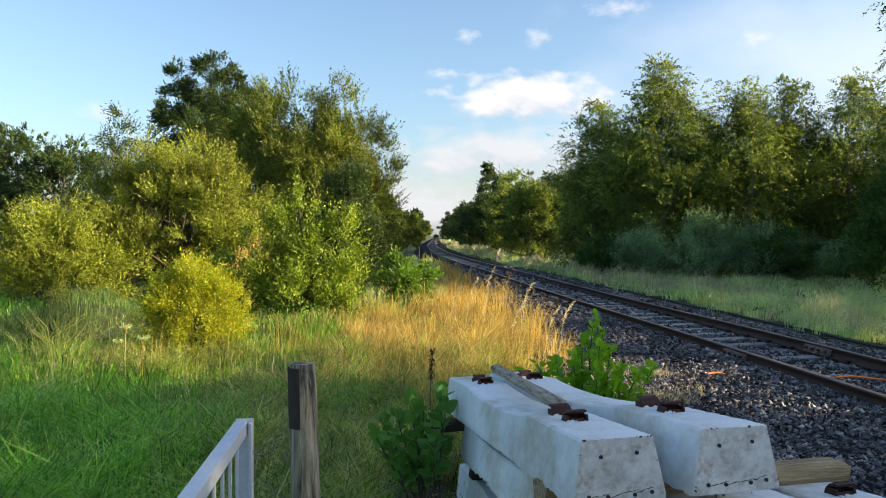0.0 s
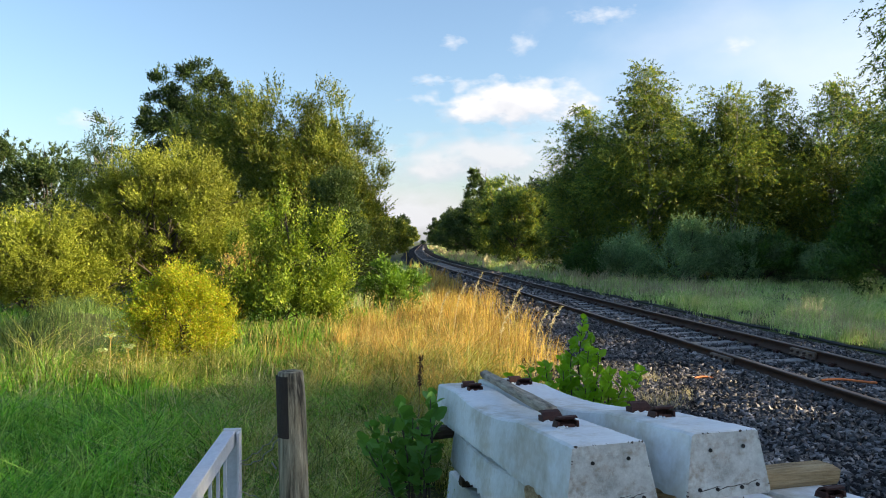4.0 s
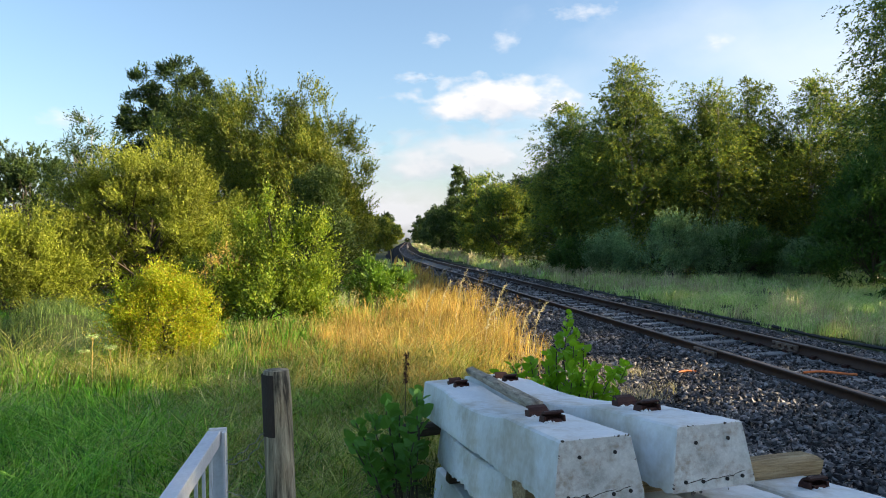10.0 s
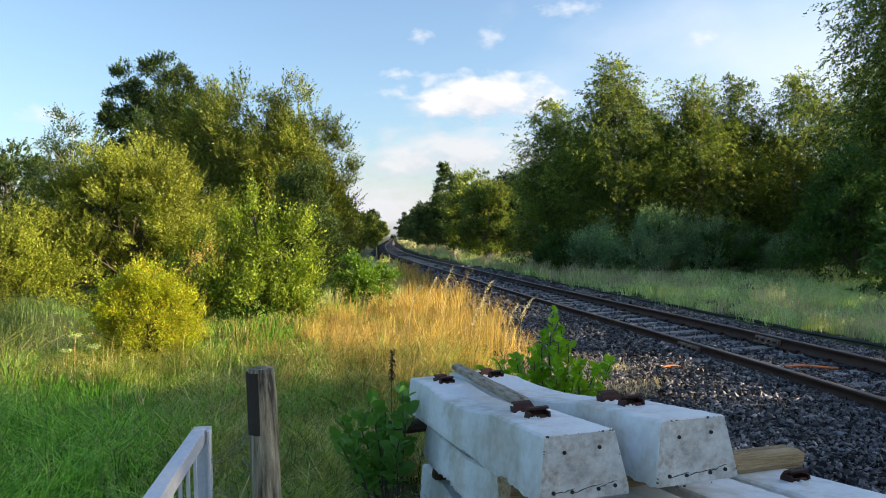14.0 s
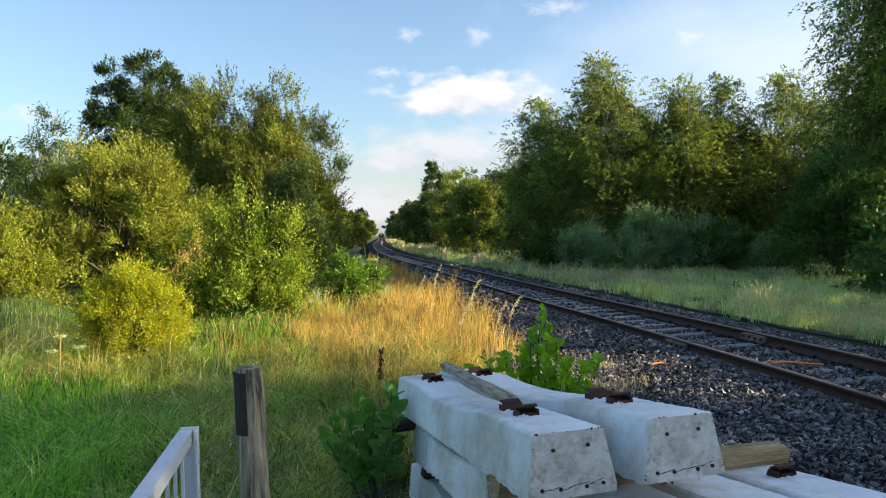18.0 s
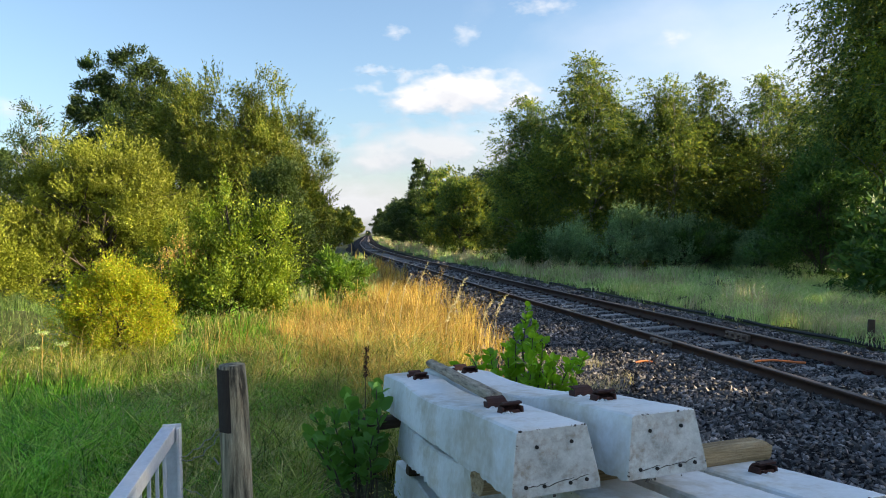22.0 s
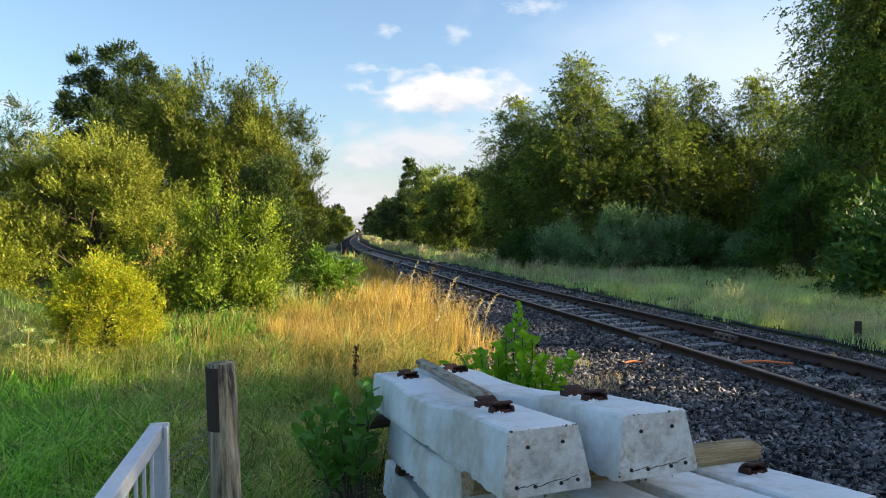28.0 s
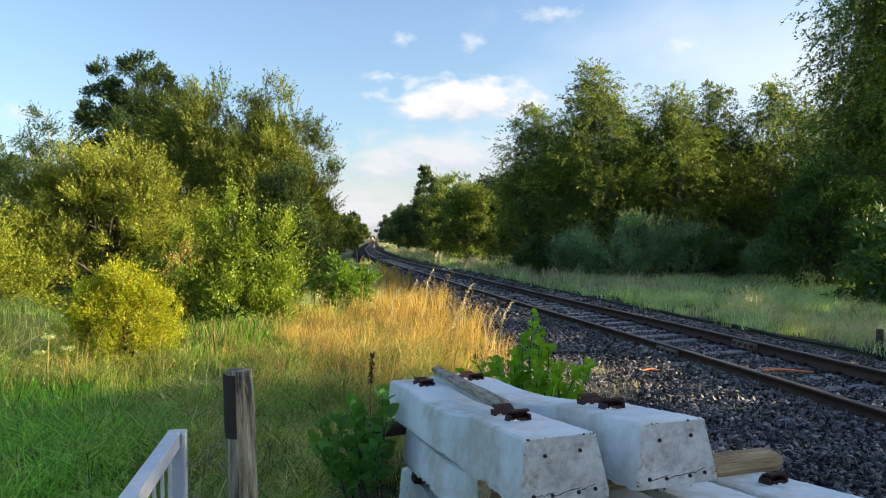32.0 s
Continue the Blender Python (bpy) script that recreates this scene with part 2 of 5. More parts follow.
M_ZINC = solid_material("galvanised_steel", [(0.44, 0.47, 0.52), (0.58, 0.61, 0.66), (0.66, 0.69, 0.73)], 14, 60, 0.5, 0.3, 0.08, bump_dist=0.002, grain=(0.9, 1.08))
M_WIRE = solid_material("dull_wire", [(0.2, 0.2, 0.2), (0.32, 0.32, 0.31)], 30, 90, 0.5, 0.7, 0.0)
M_HOLE = solid_material("steel_strand_end", [(0.012, 0.011, 0.011), (0.025, 0.02, 0.018)], 40, 90, 0.9, bump=0.0)
M_CABLE = solid_material("black_cable", [(0.012, 0.012, 0.013), (0.03, 0.03, 0.03)], 9, 50, 0.6, bump=0.1)
M_ORANGE = solid_material("orange_pipe", [(0.5, 0.13, 0.03), (0.62, 0.2, 0.06)], 9, 40, 0.6, bump=0.2)


# ---- mesh helpers ----
def part(name, bm, material, parent=None, label="", smooth=False):
    """One bmesh as one mesh object, under a thing or a part where one is given."""
    me = bpy.data.meshes.new(name)
    bm.normal_update()
    bm.to_mesh(me)
    bm.free()
    return meshed(name, me, material, parent, label, smooth)


def meshed(name, me, material, parent=None, label="", smooth=False):
    if material is not None and not me.materials:
        me.materials.append(material)
    if smooth:
        me.polygons.foreach_set("use_smooth", [True] * len(me.polygons))
    ob = new(name, me)
    if parent is not None:
        ob.parent = parent
    if label:
        ob["label"] = label
    return ob


def tri_mesh(name, verts, tris):
    verts = np.asarray(verts, dtype=np.float32).reshape(-1, 3)
    tris = np.asarray(tris, dtype=np.int32).reshape(-1, 3)
    me = bpy.data.meshes.new(name)
    me.vertices.add(len(verts))
    me.vertices.foreach_set("co", verts.ravel())
    me.loops.add(len(tris) * 3)
    me.loops.foreach_set("vertex_index", tris.ravel())
    me.polygons.add(len(tris))
    me.polygons.foreach_set("loop_start", np.arange(0, len(tris) * 3, 3, dtype=np.int32))
    me.update(calc_edges=True)
    return me


def thing(name, label, category, group="", at=None, kind=""):
    ob = new(name)
    ob.empty_display_size = 0.2
    if at is not None:
        ob.matrix_basis = at
    return tagged(ob, label, category, group, kind)


def box(bm, sx, sy, sz, m=None, bevel=0.0):
    r = bmesh.ops.create_cube(bm, size=1.0)
    vs = r["verts"]
    bmesh.ops.scale(bm, vec=(sx, sy, sz), verts=vs)
    if bevel:
        es = list({e for v in vs for e in v.link_edges})
        r2 = bmesh.ops.bevel(bm, geom=es, offset=bevel, segments=2, affect="EDGES", profile=0.6)
        vs = list({v for f in r2["faces"] for v in f.verts} | {v for v in vs if v.is_valid})
    if m is not None:
        bmesh.ops.transform(bm, matrix=m, verts=vs)
    return vs


def rod(bm, a, b, r0, r1=None, n=8):
    a, b = Vector(a), Vector(b)
    r1 = r0 if r1 is None else r1
    q = (b - a).to_track_quat("Z", "Y").to_matrix()
    rings = []
    for p, r in ((a, r0), (b, r1)):
        rings.append([bm.verts.new(p + q @ Vector((r * math.cos(2 * math.pi * i / n), r * math.sin(2 * math.pi * i / n), 0))) for i in range(n)])
    for i in range(n):
        bm.faces.new((rings[0][i], rings[0][(i + 1) % n], rings[1][(i + 1) % n], rings[1][i]))
    bm.faces.new(rings[0][::-1])
    bm.faces.new(rings[1])


def tubes(lines, n=6):
    """Tapered tubes along polylines [(points, radii)]: vertices and triangles."""
    V, T, base = [], [], 0
    ang = np.arange(n) * 2 * np.pi / n
    for pts, rad in lines:
        pts = np.asarray(pts, float)
        d = np.gradient(pts, axis=0)
        d /= np.linalg.norm(d, axis=1)[:, None] + 1e-9
        ref = np.where(np.abs(d[:, 2:3]) > 0.9, np.array([[1.0, 0, 0]]), np.array([[0, 0, 1.0]]))
        u = np.cross(d, ref)
        u /= np.linalg.norm(u, axis=1)[:, None] + 1e-9
        w = np.cross(d, u)
        ring = pts[:, None, :] + np.asarray(rad)[:, None, None] * (np.cos(ang)[None, :, None] * u[:, None, :] + np.sin(ang)[None, :, None] * w[:, None, :])
        V.append(ring.reshape(-1, 3))
        k = len(pts)
        i, j = np.meshgrid(np.arange(k - 1), np.arange(n), indexing="ij")
        a, b2 = base + i * n + j, base + i * n + (j + 1) % n
        c, e = a + n, b2 + n
        T.append(np.stack([a, b2, e, a, e, c], -1).reshape(-1, 3))
        base += k * n
    return np.concatenate(V), np.concatenate(T)


def unit(v):
    return v / (np.linalg.norm(v, axis=-1, keepdims=True) + 1e-9)


def leaf_quads(p, axis, normal, length, width):
    """Diamond leaves that start at p: four vertices, two triangles each."""
    side = unit(np.cross(axis, normal))
    L, W = length[:, None], width[:, None]
    nrm = np.cross(side, axis)
    v = np.stack([p, p + axis * L * 0.45 + side * W * 0.5 + nrm * W * 0.12, p + axis * L, p + axis * L * 0.45 - side * W * 0.5 + nrm * W * 0.12], 1)
    base = (np.arange(len(p)) * 4)[:, None]
    t = np.concatenate([base + np.array([[0, 1, 2]]), base + np.array([[0, 2, 3]])], 1).reshape(-1, 3)
    return v.reshape(-1, 3), t


def leaf_tris(p, axis, normal, length, width):
    """Plain three-cornered leaves for crowns far off."""
    side = unit(np.cross(axis, normal)) * width[:, None] * 0.55
    v = np.stack([p - side, p + side, p + axis * length[:, None]], 1)
    return v.reshape(-1, 3), np.arange(len(p) * 3).reshape(-1, 3)


def crown_mesh(name, rng, lumps, sprigs, per, leaf, spread=0.35, up=0.5, droop=0.0, rough=0.35, shell=0.4, plain=False, clump=32):
    """A crown: sprigs of leaves in and on ragged lumps (x, y, z, rx, ry, rz)."""
    lumps = np.asarray(lumps, float)
    area = (lumps[:, 3] * lumps[:, 4] + lumps[:, 3] * lumps[:, 5] + lumps[:, 4] * lumps[:, 5])
    # sprigs stand in tufts, with hollows between the tufts
    tufts = max(8, sprigs // clump)
    which = rng.choice(len(lumps), size=tufts, p=area / area.sum())
    d = unit(rng.normal(size=(tufts, 3)) + np.array([0, 0, 0.2]))
    ph = lumps[which, 0] * 3.1 + lumps[which, 1] * 1.7
    wob = 1 + rough * (np.sin(d[:, 0] * 5.1 + ph) * np.sin(d[:, 1] * 4.3 + 1.3 * ph) + 0.5 * np.sin(d[:, 2] * 9.0 + ph) * np.sin(d[:, 0] * 8.0 - ph))
    r = rng.random(tufts) ** shell * wob
    tuft_at = lumps[which, :3] + d * lumps[which, 3:] * r[:, None]
    tuft_r = np.clip(0.185 * (32 / clump) ** 0.6 * lumps[which, 3:].mean(1), 0.05, 0.8) * (0.6 + 0.7 * rng.random(tufts))
    heading = d * 0.9 + rng.normal(size=(tufts, 3)) * 0.35
    own = rng.integers(0, tufts, size=sprigs)
    out = rng.normal(size=(sprigs, 3))
    out *= np.minimum(1.0, 1.9 / np.linalg.norm(out, axis=1))[:, None]
    c = tuft_at[own] + out * tuft_r[own][:, None] * np.array([1, 1, 0.8])
    sd = unit(heading[own] + out * 0.3 + rng.normal(size=(sprigs, 3)) * 0.3 + np.array([0, 0, up]))
    k = per
    t = (np.arange(k) + 0.5) / k
    slen = spread * (0.5 + rng.random(sprigs))
    slim = (0.42 if plain else 0.46)
    pos = c[:, None, :] + sd[:, None, :] * (slen[:, None] * t)[:, :, None]
    pos[:, :, 2] -= droop * slen[:, None] * t[None, :] ** 2
    pos = pos.reshape(-1, 3) + rng.normal(size=(sprigs * k, 3)) * leaf * 0.22
    ax = unit(np.repeat(sd, k, 0) * 0.8 + rng.normal(size=(sprigs * k, 3)) * 0.5 + np.array([0, 0, -droop * 0.5]))
    nm = unit(rng.normal(size=(sprigs * k, 3)) + np.array([0, 0, 0.7]))
    ln = leaf * (0.65 + 0.7 * rng.random(sprigs * k))
    v, tr = (leaf_tris if plain else leaf_quads)(pos, ax, nm, ln, ln * slim)
    return tri_mesh(name, v, tr)


def limb(rng, a, b, r0, r1, bend=0.12, k=6):
    a, b = np.asarray(a, float), np.asarray(b, float)
    t = np.linspace(0, 1, k)
    L = np.linalg.norm(b - a)
    off = np.cumsum(rng.normal(size=(k, 3)) * bend * L / k, 0)
    off -= off[0] + (off[-1] - off[0]) * t[:, None]
    off[:, 2] += np.sin(t * np.pi) * L * 0.04
    return a + (b - a) * t[:, None] + off, r0 + (r1 - r0) * t


def ground_z(x, y):
    return -0.2 + 0.05 * math.sin(x * 0.31 + 1.0) * math.sin(y * 0.23) + 0.03 * math.sin(x * 0.9 + y * 0.7) + 0.75 * math.exp(-((x + 6.3) ** 2) / 1.1 - (y - 12.7) ** 2 / 0.9)


# ---- the track's line ----
LINE = [(10.4, -45.0), (8.4, -22.0), (6.58, -6.0), (5.84, 2.0), (5.3, 8.8), (4.96, 12.4), (4.5, 16.6), (3.98, 21.8), (3.47, 27.5), (3.0, 33.4), (2.07, 42.5), (0.4, 63.0), (-1.4, 106.0), (-2.9, 215.0), (-5.0, 500.0), (-8.5, 900.0), (-15.0, 1500.0)]
_lx, _ly = np.array([p[0] for p in LINE]), np.array([p[1] for p in LINE])
_sl = np.gradient(_lx, _ly)
RAIL_TOP = -0.06


def track_x(y):
    """The middle of the track at y (cubic through LINE)."""
    y = np.asarray(y, float)
    i = np.clip(np.searchsorted(_ly, y) - 1, 0, len(_ly) - 2)
    h = _ly[i + 1] - _ly[i]
    t = (y - _ly[i]) / h
    return (2 * t**3 - 3 * t**2 + 1) * _lx[i] + (t**3 - 2 * t**2 + t) * h * _sl[i] + (-2 * t**3 + 3 * t**2) * _lx[i + 1] + (t**3 - t**2) * h * _sl[i + 1]


def track_dir(y):
    s = (track_x(y + 0.05) - track_x(y - 0.05)) / 0.1
    return unit(np.stack([s, np.ones_like(s)], -1))


def stone_left(y):
    """Where the stone of the yard and track ends towards the meadow."""
    y = np.asarray(y, float)
    return np.where(y < 14, np.interp(y, [-30, 0, 3, 6, 9, 11, 14], [2.0, 0.5, 0.5, 0.75, 1.35, 1.7, 1.95]), track_x(y) - np.interp(y, [14, 20, 40], [2.8, 2.5, 2.3]))


# ---- ground ----
def build_ground():
    ax = lambda v: np.concatenate([-np.array(v)[::-1], np.array(v)[1:]])
    xs = ax([0, 0.5, 1, 1.5, 2, 2.5, 3, 3.5, 4, 4.5, 5, 5.5, 6, 6.5, 7, 7.5, 8, 9, 10, 12, 15, 18, 22, 27, 33, 40, 60, 100, 200, 500, 1500, 3500])
    ys = np.concatenate([[-3500, -800, -200, -80, -40, -20, -10], np.arange(-6, 40, 0.5), [44, 50, 60, 75, 100, 150, 250, 500, 1000, 2000, 3500]])
    X, Y = np.meshgrid(xs, ys, indexing="ij")
    Z = np.vectorize(ground_z)(X, Y) - 0.06
    Z = np.where((X > stone_left(Y) - 0.4) & (X < track_x(np.clip(Y, -45, 1499)) + 2.6), -0.6, Z)
    n = len(ys)
    i, j = np.meshgrid(np.arange(len(xs) - 1), np.arange(n - 1), indexing="ij")
    a = i * n + j
    t = np.stack([a, a + n, a + n + 1, a, a + n + 1, a + 1], -1).reshape(-1, 3)
    g = meshed("ground", tri_mesh("ground", np.stack([X, Y, Z], -1), t), M_SOIL, smooth=True)
    tagged(g, "dark soil and moss under the meadow grass", "ground", kind="structure")


def build_ballast():
    ys = np.concatenate([np.arange(-40, -2, 2.0), np.arange(-2, 30, 0.5), np.arange(30, 120, 3.0), np.geomspace(120, 1400, 30)])
    rows = []
    for y in ys:
        c, l = float(track_x(y)), float(stone_left(y))
        us = [l - 0.5, l, min(l + 0.5, c - 1.9), (l + c) / 2 - 0.8, c - 1.5, c - 0.9, c - 0.68, c, c + 1.2, c + 1.5, c + 1.9, c + 2.35, c + 2.6]
        m = float(np.interp(y, [9, 13], [-0.24, -0.265]))
        zs = [-0.36, -0.25, -0.235, -0.235, -0.215, -0.185, m, m - 0.015, m, -0.235, -0.27, -0.33, -0.45]
        rows.append([(u, y, z + 0.012 * math.sin(u * 3 + y * 2.1) * math.sin(y * 1.3 - u)) for u, z in zip(us, zs)])
    k = len(rows[0])
    v = np.array(rows).reshape(-1, 3)
    i, j = np.meshgrid(np.arange(len(rows) - 1), np.arange(k - 1), indexing="ij")
    a = i * k + j
    t = np.stack([a, a + 1, a + k + 1, a, a + k + 1, a + k], -1).reshape(-1, 3)
    bed = meshed("ballast_bed", tri_mesh("ballast_bed", v, t), M_BED_SHADE, smooth=True)
    tagged(bed, "dark crushed stone bed of the railway, blackened like shaded gaps", "ballast", kind="structure")
    # loose stones, thinner with distance
    rng = np.random.default_rng(5)
    P, S = [], []
    for y0, y1, dens, size in ((3.0, 6, 900, 0.0215), (6, 10, 620, 0.0225), (10, 16, 300, 0.027), (16, 26, 80, 0.04), (26, 45, 22, 0.06)):
        n = int(dens * (y1 - y0) * 7.5)
        y = y0 + (y1 - y0) * rng.random(n)
        lo, hi = stone_left(y) - 0.12, track_x(y) + 2.45
        x = lo + (hi - lo) * rng.random(n)
        ok = ~((np.abs((y - 2.0 + 0.34) % 0.68 - 0.34) < 0.085) & (np.abs(x - track_x(y)) < np.interp(y, [10, 14], [0.7, 1.2])) & (rng.random(n) < np.interp(y, [7, 10, 13], [0.3, 0.45, 0.85]))) & ~((x < 1.5) & (y < 4.4))
        x, y = x[ok], y[ok]
        n = len(x)
        u = x - track_x(y)
        z = np.interp(u, [-2, -1.45, -0.9, -0.7, 0, 1.2, 1.5, 1.9, 2.35, 2.5], [-0.232, -0.207, -0.175, -0.242, -0.26, -0.245, -0.23, -0.27, -0.33, -0.38]) - np.interp(y, [9, 13], [0, 0.02]) * (np.abs(u) < 0.7)
        P.append(np.stack([x, y, z + size * (rng.random(n) * 0.9 - 0.25)], -1))
        S.append(size * (0.55 + 0.9 * rng.random(n) ** 1.5))
    P, S = np.concatenate(P), np.concatenate(S)
    cube = np.array([[1.1, 0, -0.5], [-0.5, 0.85, -0.5], [-0.6, -0.85, -0.5], [0.9, 0.1, 0.5], [-0.5, 0.7, 0.5], [-0.5, -0.7, 0.5]], float) * 1.25
    tri = np.array([[3, 4, 5], [0, 1, 4], [0, 4, 3], [1, 2, 5], [1, 5, 4], [2, 0, 3], [2, 3, 5]])
    n = len(P)
    shp = cube[None] * (0.8 + 0.4 * rng.random((n, 6, 1))) + rng.normal(size=(n, 6, 3)) * 0.2
    shp[:, :, 2] *= 0.62
    shp[:, :, 0] *= 1.25
    q = unit(rng.normal(size=(n, 4)) * np.array([1.0, 0.42, 0.42, 1.0]))
    w, a, b, c = q.T
    R = np.stack([np.stack([1 - 2 * (b * b + c * c), 2 * (a * b - c * w), 2 * (a * c + b * w)], -1), np.stack([2 * (a * b + c * w), 1 - 2 * (a * a + c * c), 2 * (b * c - a * w)], -1), np.stack([2 * (a * c - b * w), 2 * (b * c + a * w), 1 - 2 * (a * a + b * b)], -1)], 1)
    V = np.einsum("nij,nkj->nki", R, shp) * S[:, None, None] + P[:, None, :]
    T = (np.arange(n) * 6)[:, None, None] + tri[None]
    st = meshed("ballast_stones", tri_mesh("ballast_stones", V, T), M_STONE)
    tagged(st, "loose angular dark grey and brown ballast stones", "gravel", kind="stuff")


# ---- rails and sleepers of the track ----
PROFILE = [(-0.070, -0.159), (0.070, -0.159), (0.070, -0.150), (0.012, -0.132), (0.009, -0.045), (0.036, -0.034), (0.036, -0.006), (0.028, 0.0), (-0.028, 0.0), (-0.036, -0.006), (-0.036, -0.034), (-0.009, -0.045), (-0.012, -0.132), (-0.070, -0.150)]


JOINT = 10.75


def rail_length(side, ys, parent):
    c, d = track_x(ys), track_dir(ys)
    nrm = np.stack([d[:, 1], -d[:, 0]], -1)
    prof = np.array(PROFILE)
    k = len(prof)
    off = side * 0.7525 + prof[:, 0]
    V = np.zeros((len(ys), k, 3))
    V[:, :, 0] = c[:, None] + nrm[:, :1] * off[None]
    V[:, :, 1] = ys[:, None] + nrm[:, 1:] * off[None]
    V[:, :, 2] = RAIL_TOP + prof[None, :, 1]
    i, j = np.meshgrid(np.arange(len(ys) - 1), np.arange(k), indexing="ij")
    a, b = i * k + j, i * k + (j + 1) % k
    t = np.stack([a, b, b + k, a, b + k, a + k], -1).reshape(-1, 3)
    me = tri_mesh("rail_length", V, t)
    me.materials.append(M_RAIL)
    me.materials.append(M_RAILHEAD)
    me.polygons.foreach_set("material_index", np.repeat(np.isin(j.ravel(), [6, 7, 8]), 2).astype(np.int32))
    return meshed("rail_length", me, None, parent)


def build_rail(side, label):
    th = thing("steel_rail", label, "rail", "rails of the track")
    gap = JOINT + 0.15 * side
    rail_length(side, np.concatenate([np.arange(-40, -2, 3.0), np.arange(-2, gap - 0.3, 0.5), [gap - 0.005]]), th)
    rail_length(side, np.concatenate([[gap + 0.005], np.arange(gap + 0.4, 29, 0.5)]), th)
    rail_length(side, np.concatenate([[28.9 + 0.11 * (side > 0)], np.arange(29.5, 40, 0.5), np.arange(40, 120, 2.5), np.geomspace(120, 1400, 30)]), th)
    return th


def track_pose(y, side=0.0, z=0.0):
    c, d = float(track_x(y)), track_dir(np.array([y]))[0]
    return pose(c + d[1] * side, y - d[0] * side, z, 0, 0, math.degrees(math.atan2(d[1], d[0])) - 90)


def fishplate(side, y, outer, label):
    """A joint bar with its four bolts on one side of a rail."""
    th = thing("fishplate", label, "fishplate", "joint bars of the rails", track_pose(y, side * 0.7525 + outer * 0.045, RAIL_TOP - 0.085))
    bm = bmesh.new()
    box(bm, 0.05, 0.62, 0.1, None, 0.008)
    box(bm, 0.07, 0.62, 0.025, Matrix.Translation((outer * 0.012, 0, -0.05)), 0.004)
    part("bar", bm, M_PLATE, th)
    for k in (-0.23, -0.08, 0.08, 0.23):
        bm = bmesh.new()
        rod(bm, (outer * 0.02, k, 0.004), (outer * 0.06, k, 0.004), 0.02, n=6)
        part("bolt", bm, M_RAIL, th)
    return th


def sleeper_body(L, tw, bw, h, seed, dip=0.035, ragged=0.003, worn=0.0):
    """A pre-stressed concrete sleeper: tapered section, lower waist between the rail seats."""
    rng = random.Random(seed)
    bm = bmesh.new()
    stations = [-L / 2, -L / 2 + 0.012, -0.98, -0.75, -0.5, -0.28, -0.1, 0.1, 0.28, 0.5, 0.75, 0.98, L / 2 - 0.012, L / 2]
    stations = [s for s in stations if abs(s) <= L / 2]
    if worn:
        n = int(L / 0.022)
        stations = [-L / 2, -L / 2 + 0.006] + [-L / 2 + L * i / n for i in range(1, n)] + [L / 2 - 0.006, L / 2]
    rings = []
    for y in stations:
        low = dip * max(0.0, 1 - (abs(y) / 0.62) ** 2) if abs(y) < 0.62 else 0.0
        end = 0.003 if abs(abs(y) - L / 2) < 1e-6 else 0.0
        t, b, z = tw / 2 - end, bw / 2 - end, h - low - end
        ch = 0.006
        pts = [(-b, 0.0 + end), (b, 0.0 + end), (b, 0.02), (t + ch * 0.6, z - ch), (t - ch, z), (-t + ch, z), (-t - ch * 0.6, z - ch), (-b, 0.02)]
        if worn:
            bite = [worn * (0.25 + 0.75 * (math.sin(y * 9 + seed) > 0)) * rng.random() ** 1.5 for _ in range(2)]
            nick = [0.3 * worn * rng.random() ** 6 for _ in range(2)]
            pts = [(-b + 0.3 * bite[0], end + bite[0]), (b - 0.3 * bite[1], end + bite[1]), (b, 0.022 + bite[1]), (t + ch * 0.6, z - ch - nick[0]), (t - ch - nick[0], z - nick[0] * 0.3), (-t + ch + nick[1], z - nick[1] * 0.3), (-t - ch * 0.6, z - ch - nick[1]), (-b, 0.022 + bite[0])]
        jit = ragged * (0.25 if worn else 1.0)
        rings.append([bm.verts.new((px + rng.uniform(-1, 1) * jit, y + rng.uniform(-1, 1) * jit, pz + rng.uniform(-1, 1) * jit)) for px, pz in pts])
    for a, b2 in zip(rings, rings[1:]):
        for i in range(8):
            bm.faces.new((a[i], a[(i + 1) % 8], b2[(i + 1) % 8], b2[i]))
    ends = [bm.faces.new(rings[0][::-1]), bm.faces.new(rings[-1])]
    for f in ends:
        f.material_index = 1
    bmesh.ops.recalc_face_normals(bm, faces=bm.faces)
    return bm


